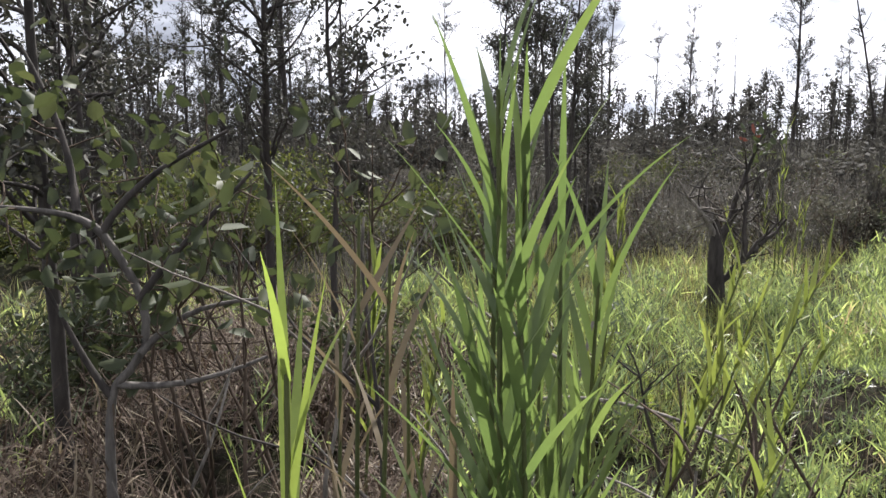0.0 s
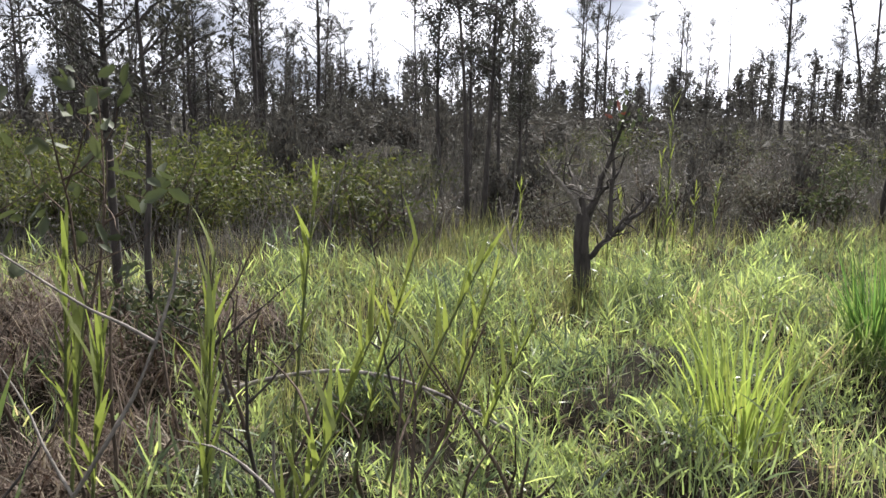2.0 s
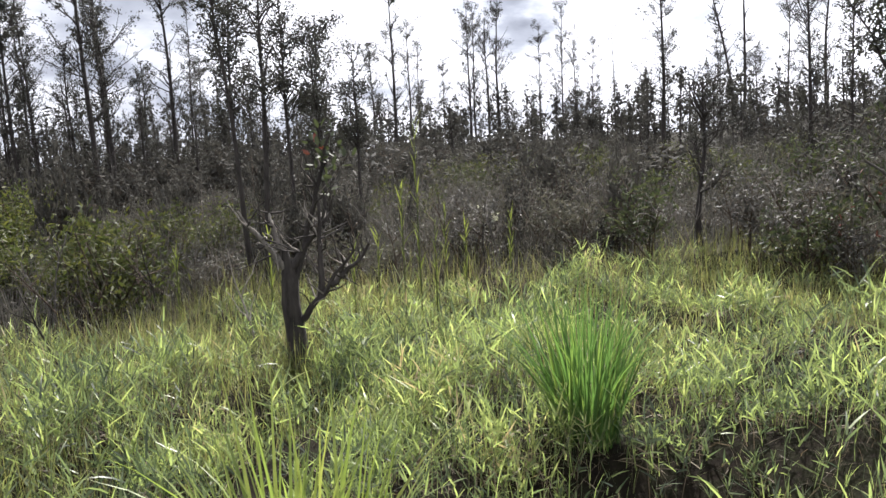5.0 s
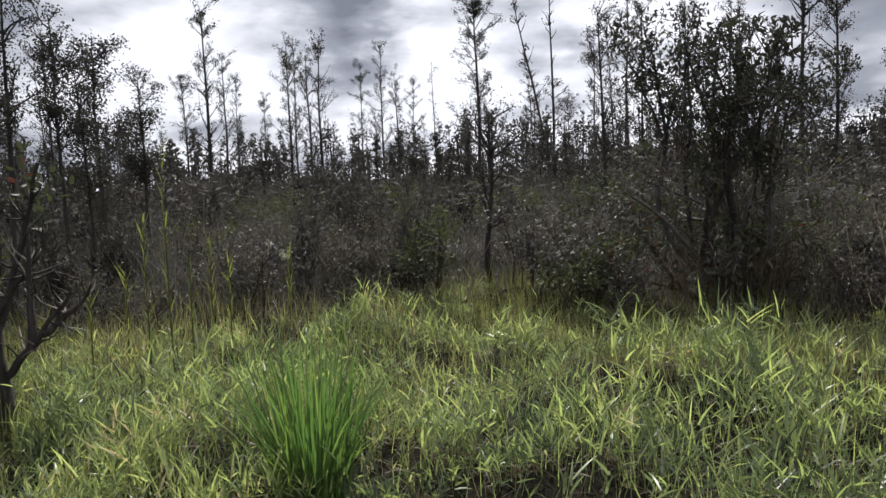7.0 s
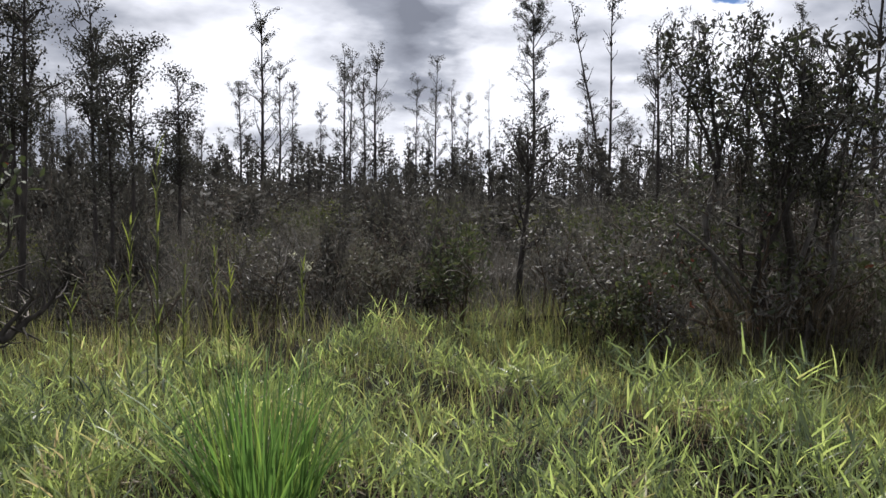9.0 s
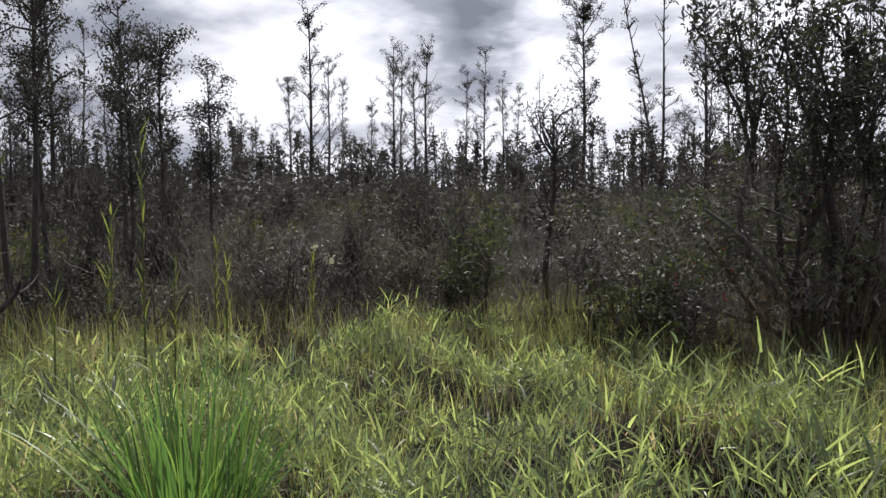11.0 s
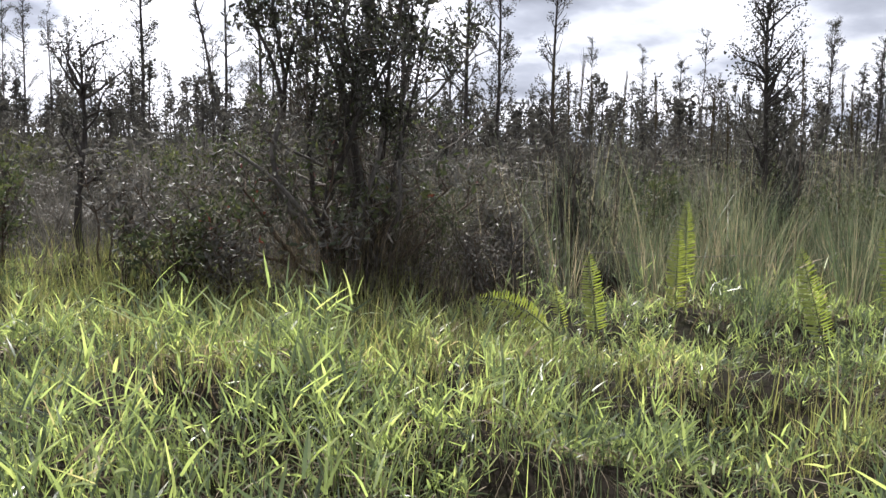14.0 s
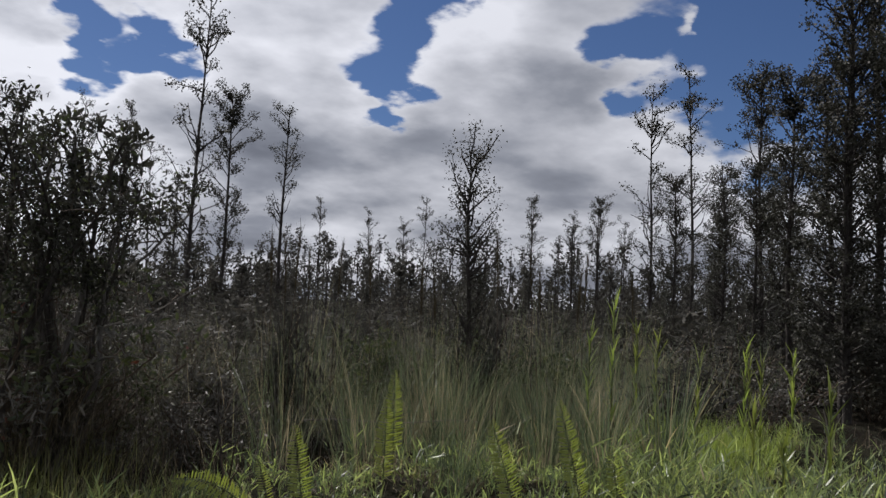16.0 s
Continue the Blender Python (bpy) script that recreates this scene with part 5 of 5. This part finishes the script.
def frond(x, y, base, tip, seed, label="yellow-green upright sword fern frond"):
    """A sword fern frond: a midrib with pairs of leaflets, each a part."""
    gen = np.random.default_rng(seed)
    root = thing("fern_frond", (x, y, base), label, "fern", "sword ferns")
    end = vec(*tip) - vec(x, y, base)
    f = np.linspace(0, 1, 14)[:, None]
    out = vec(end[0], end[1], 0)
    pts = end * f + vec(0, 0, 0.045) * np.sin(f * np.pi) * (np.linalg.norm(out) / 0.3) + gen.normal(size=3) * 0.01 * f
    part("midrib", tube(np.vstack([[(0, 0, base * 0 - 0.2)], pts]), np.linspace(0.0045, 0.001, 15), 5), STALK, root)
    long = np.linalg.norm(end)
    pairs = int(long / 0.019)
    if not LEAFLET:
        piece = leaves(np.zeros((1, 3)), np.array([[1.0, 0.0, 0.0]]), np.array([1.0]), np.array([0.20]), np.random.default_rng(2), 0.1)
        LEAFLET["mesh"] = mesh_of("leaflet", piece[0], piece[1], FERN)
    along = end / long
    flat = np.cross(along, vec(0.72, 0.69, 0))          # fronds show their face to the road
    flat = flat / (np.linalg.norm(flat) + 1e-6)
    for k in range(pairs):
        g = 0.12 + 0.87 * k / pairs
        at = np.array([np.interp(g, f[:, 0], pts[:, i]) for i in range(3)])
        size = 0.085 * min(1.0, long / 0.6) * math.sin(math.pi * (0.22 + 0.76 * g)) ** 0.7
        for side in (-1, 1):
            way = flat * side + along * 0.28 + gen.normal(size=3) * 0.09
            ob = new("leaflet", LEAFLET["mesh"])
            ob.parent = root
            ob.matrix_local = Matrix.Translation(at) @ Vector(way).to_track_quat("X", "Z").to_matrix().to_4x4() @ Matrix.Diagonal((size * gen.uniform(0.85, 1.1), size, size, 1))


frond(8.90, 6.25, 0.20, (8.83, 6.30, 0.77), 1)
frond(10.25, 6.62, 0.30, (10.34, 6.72, 1.02), 2)
frond(10.05, 6.55, 0.15, (10.14, 6.66, 0.81), 3)
frond(9.72, 5.22, 0.20, (9.62, 5.38, 0.83), 4)
frond(9.97, 4.90, 0.28, (9.85, 5.04, 0.99), 5)
frond(8.38, 6.12, 0.34, (8.02, 6.40, 0.56), 6, "yellow-green fern frond bent low over grass")
frond(8.86, 6.5, 0.20, (8.78, 6.55, 0.55), 7, "small dull green fern frond")
frond(10.22, 4.75, 0.2, (10.15, 4.8, 0.72), 8, "small dull green fern frond")
frond(1.48, 5.0, 0.05, (1.44, 5.05, 0.42), 9, "small dull green fern frond")
frond(3.55, 3.98, 0.0, (3.5, 4.0, 0.28), 10, "small yellow-green fern frond in shade")


# ---- dead stems, plumes, blooms ----
def fallen_stem():
    x, y = 0.3, 4.72
    root = thing("fallen_stem", (x, y, 0.0), "long bare fallen stem arching over the grass", "dead stem")
    f = np.linspace(0, 1, 24)
    pts = np.stack([1.65 * f, -0.45 * f ** 2 + 0.1 * np.sin(f * 3), 0.20 + 0.17 * np.sin(f * np.pi) - 0.08 * f], 1)
    part("stem", tube(pts, np.linspace(0.013, 0.007, 24), 7), GREYWOOD, root)
    gen = np.random.default_rng(4)
    for k in (6, 11, 15, 19):
        q, t = limb(gen, pts[k], (0.8, gen.normal() * 0.4, gen.uniform(-0.5, 0.2)), gen.uniform(0.25, 0.45), 0.005, 0.12, -0.05, 6, 0.4, 5)
        part("twig", t, GREYWOOD, root)


fallen_stem()


def dead_twig(x, y, tall, seed, lean=0.2, mat=None, label="bare dead forked twig standing in grass", forks=3):
    gen = np.random.default_rng(seed)
    root = thing("dead_twig", (x, y, float(hill(x, y))), label, "dead twig", "dead twigs")
    a = gen.uniform(0, 6.28)
    pts, body = limb(gen, (0, 0, -0.05), (math.cos(a) * lean, math.sin(a) * lean, 1), tall, 0.011, 0.08, 0.0, 9, 0.35, 6)
    part("stem", body, mat or BARK, root)
    for k in range(forks):
        b = gen.uniform(0, 6.28)
        q, t = limb(gen, pts[gen.integers(3, 8)], (math.cos(b), math.sin(b), 0.9), tall * gen.uniform(0.3, 0.55), 0.006, 0.12, 0.03, 6, 0.3, 5)
        part("fork", t, mat or BARK, root)


for k, row in enumerate(((0.92, 7.6, 0.85), (0.6, 9.0, 0.9), (2.2, 8.3, 0.95), (0.55, 4.2, 1.15), (0.7, 4.0, 1.1), (0.25, 2.75, 1.5), (0.12, 2.9, 1.45), (-0.3, 3.3, 1.6), (-0.05, 3.1, 1.5), (1.35, 4.3, 0.8), (3.4, 9.7, 0.9), (1.1, 3.0, 0.8),
                         (9.2, 7.3, 0.9), (8.9, 7.0, 0.7), (-0.6, 2.9, 1.0), (0.8, 3.6, 1.0), (5.3, 11.0, 0.9), (6.5, 10.4, 0.8))):
    dead_twig(row[0], row[1], row[2], 200 + k, 0.22, (BARK, TWIG, GREYWOOD)[k % 3])
stem_gen = random.Random(14)
for k in range(16):
    dead_twig(stem_gen.uniform(0.2, 1.9), stem_gen.uniform(2.9, 4.4), stem_gen.uniform(0.55, 1.15), 400 + k, 0.35, TWIG, "thin brown dead stem leaning in grass", 1)
for k in range(46):        # bare sticks that stand out of the scrub behind the grass
    x = stem_gen.uniform(-2.5, 10.5)
    dead_twig(x, float(grass_edge(x)) + stem_gen.uniform(0.1, 2.6), stem_gen.uniform(0.6, 1.25), 500 + k, 0.3, (TWIG, GREYBARK, BARK)[k % 3], "bare dead forked stick in brown scrub", 5)
dead_twig(12.1, 3.95, 0.95, 231, 0.45, GREYWOOD, "pale broken dead branch leaning in tall grass", 1)


def leaning_rod():
    root = thing("dead_branch", (10.6, 7.95, 0.0), "thin straight dead branch lying across tall grass", "dead branch")
    f = np.linspace(0, 1, 12)
    pts = np.stack([0.97 * f, -1.28 * f, 0.44 + 0.05 * f + 0.015 * np.sin(f * 9)], 1)
    part("stem", tube(pts, np.linspace(0.007, 0.004, 12), 5), GREYWOOD, root)
    part("prop", tube(np.array([(0.0, 0, -0.1), (0.01, 0.01, 0.2), (0.0, 0, 0.45)]), [0.008, 0.007, 0.006], 5), TWIG, root)
    part("prop", tube(np.array([(0.95, -1.25, -0.1), (0.96, -1.27, 0.2), (0.97, -1.28, 0.5)]), [0.008, 0.007, 0.006], 5), TWIG, root)


leaning_rod()


def blossom_shrub():
    """The small dark shrub that carries two white seed heads."""
    gen = np.random.default_rng(6)
    x, y = 4.5, 12.7
    root = thing("seed_head_shrub", (x, y, float(hill(x, y))), "small dark shrub with two white fluffy seed heads", "shrub")
    ends = []
    for a, t in ((0.0, 0.75), (2.0, 0.85), (4.0, 0.7), (5.2, 0.6)):
        pts, body = limb(gen, (0, 0, -0.05), (math.cos(a) * 0.25, math.sin(a) * 0.25, 1), t, 0.013, 0.08, 0.02, 8, 0.3, 5)
        part("stem", body, BARK, root)
        ends += branch_out(gen, root, pts, 5, 0.25, 0.006, BARK, 0.7, 0.4)
    part("crown", leaf_clusters(gen, ends, 6, 0.05, (0.04, 0.08), (0.02, 0.035)), SCRUB, root)
    for p in ((0.24, -0.03, 0.48), (0.07, 0.07, 0.62)):
        p = np.array(p)
        q = np.array([(0.02, 0, 0.2), p * vec(0.6, 0.6, 0.7), p])
        stem = part("flower_stem", tube(q, [0.005, 0.004, 0.003], 5), TWIG, root)
        part("seed_head", leaf_clusters(gen, [p], 46, 0.022, (0.03, 0.06), (0.014, 0.026)), BLOOM, stem, "white fluffy seed head")


blossom_shrub()


def plume(x, y, top, seed, lean=0.06):
    gen = np.random.default_rng(seed)
    z = float(hill(x, y))
    root = thing("plume_grass", (x, y, z), "tall grass stalk with brown feathery plume", "plume grass", "plume grass")
    f = np.linspace(0, 1, 10)
    a = gen.uniform(0, 6.28)
    tall = top - z
    pts = np.stack([math.cos(a) * lean * f ** 2, math.sin(a) * lean * f ** 2, -0.05 + tall * 0.9 * f], 1)
    part("stalk", tube(pts, np.linspace(0.005, 0.002, 10), 5), TWIG, root)
    n = 90
    g = gen.uniform(0.74, 1.0, n)
    at = np.stack([np.interp(g, f, pts[:, i]) for i in range(3)], 1)
    part("plume", strips(at, gen.uniform(0, 6.28, n), gen.uniform(0.04, 0.24, n), gen.uniform(0.0, 0.35, n), gen.uniform(0.10, 0.24, n), gen.uniform(0.004, 0.007, n), 3), PLUME, root)
    n = 6
    part("blade", strips(np.repeat(pts[:1], n, 0), gen.uniform(0, 6.28, n), gen.uniform(0.05, 0.2, n), gen.uniform(0.1, 0.6, n), gen.uniform(0.6, 1.2, n), gen.uniform(0.005, 0.009, n), 6), REED, root)


for k, row in enumerate(((11.37, 8.32, 2.33), (11.85, 8.21, 2.31), (10.53, 8.1, 2.42), (10.60, 8.2, 2.30), (12.09, 6.8, 2.5), (12.69, 6.74, 2.3), (11.2, 8.5, 2.2), (12.3, 7.9, 2.1), (12.9, 6.3, 2.3), (13.2, 6.9, 2.2), (11.9, 7.4, 2.0), (12.5, 6.2, 2.1), (10.8, 8.6, 2.35), (13.6, 6.0, 2.1))):
    plume(row[0], row[1], row[2], 260 + k)
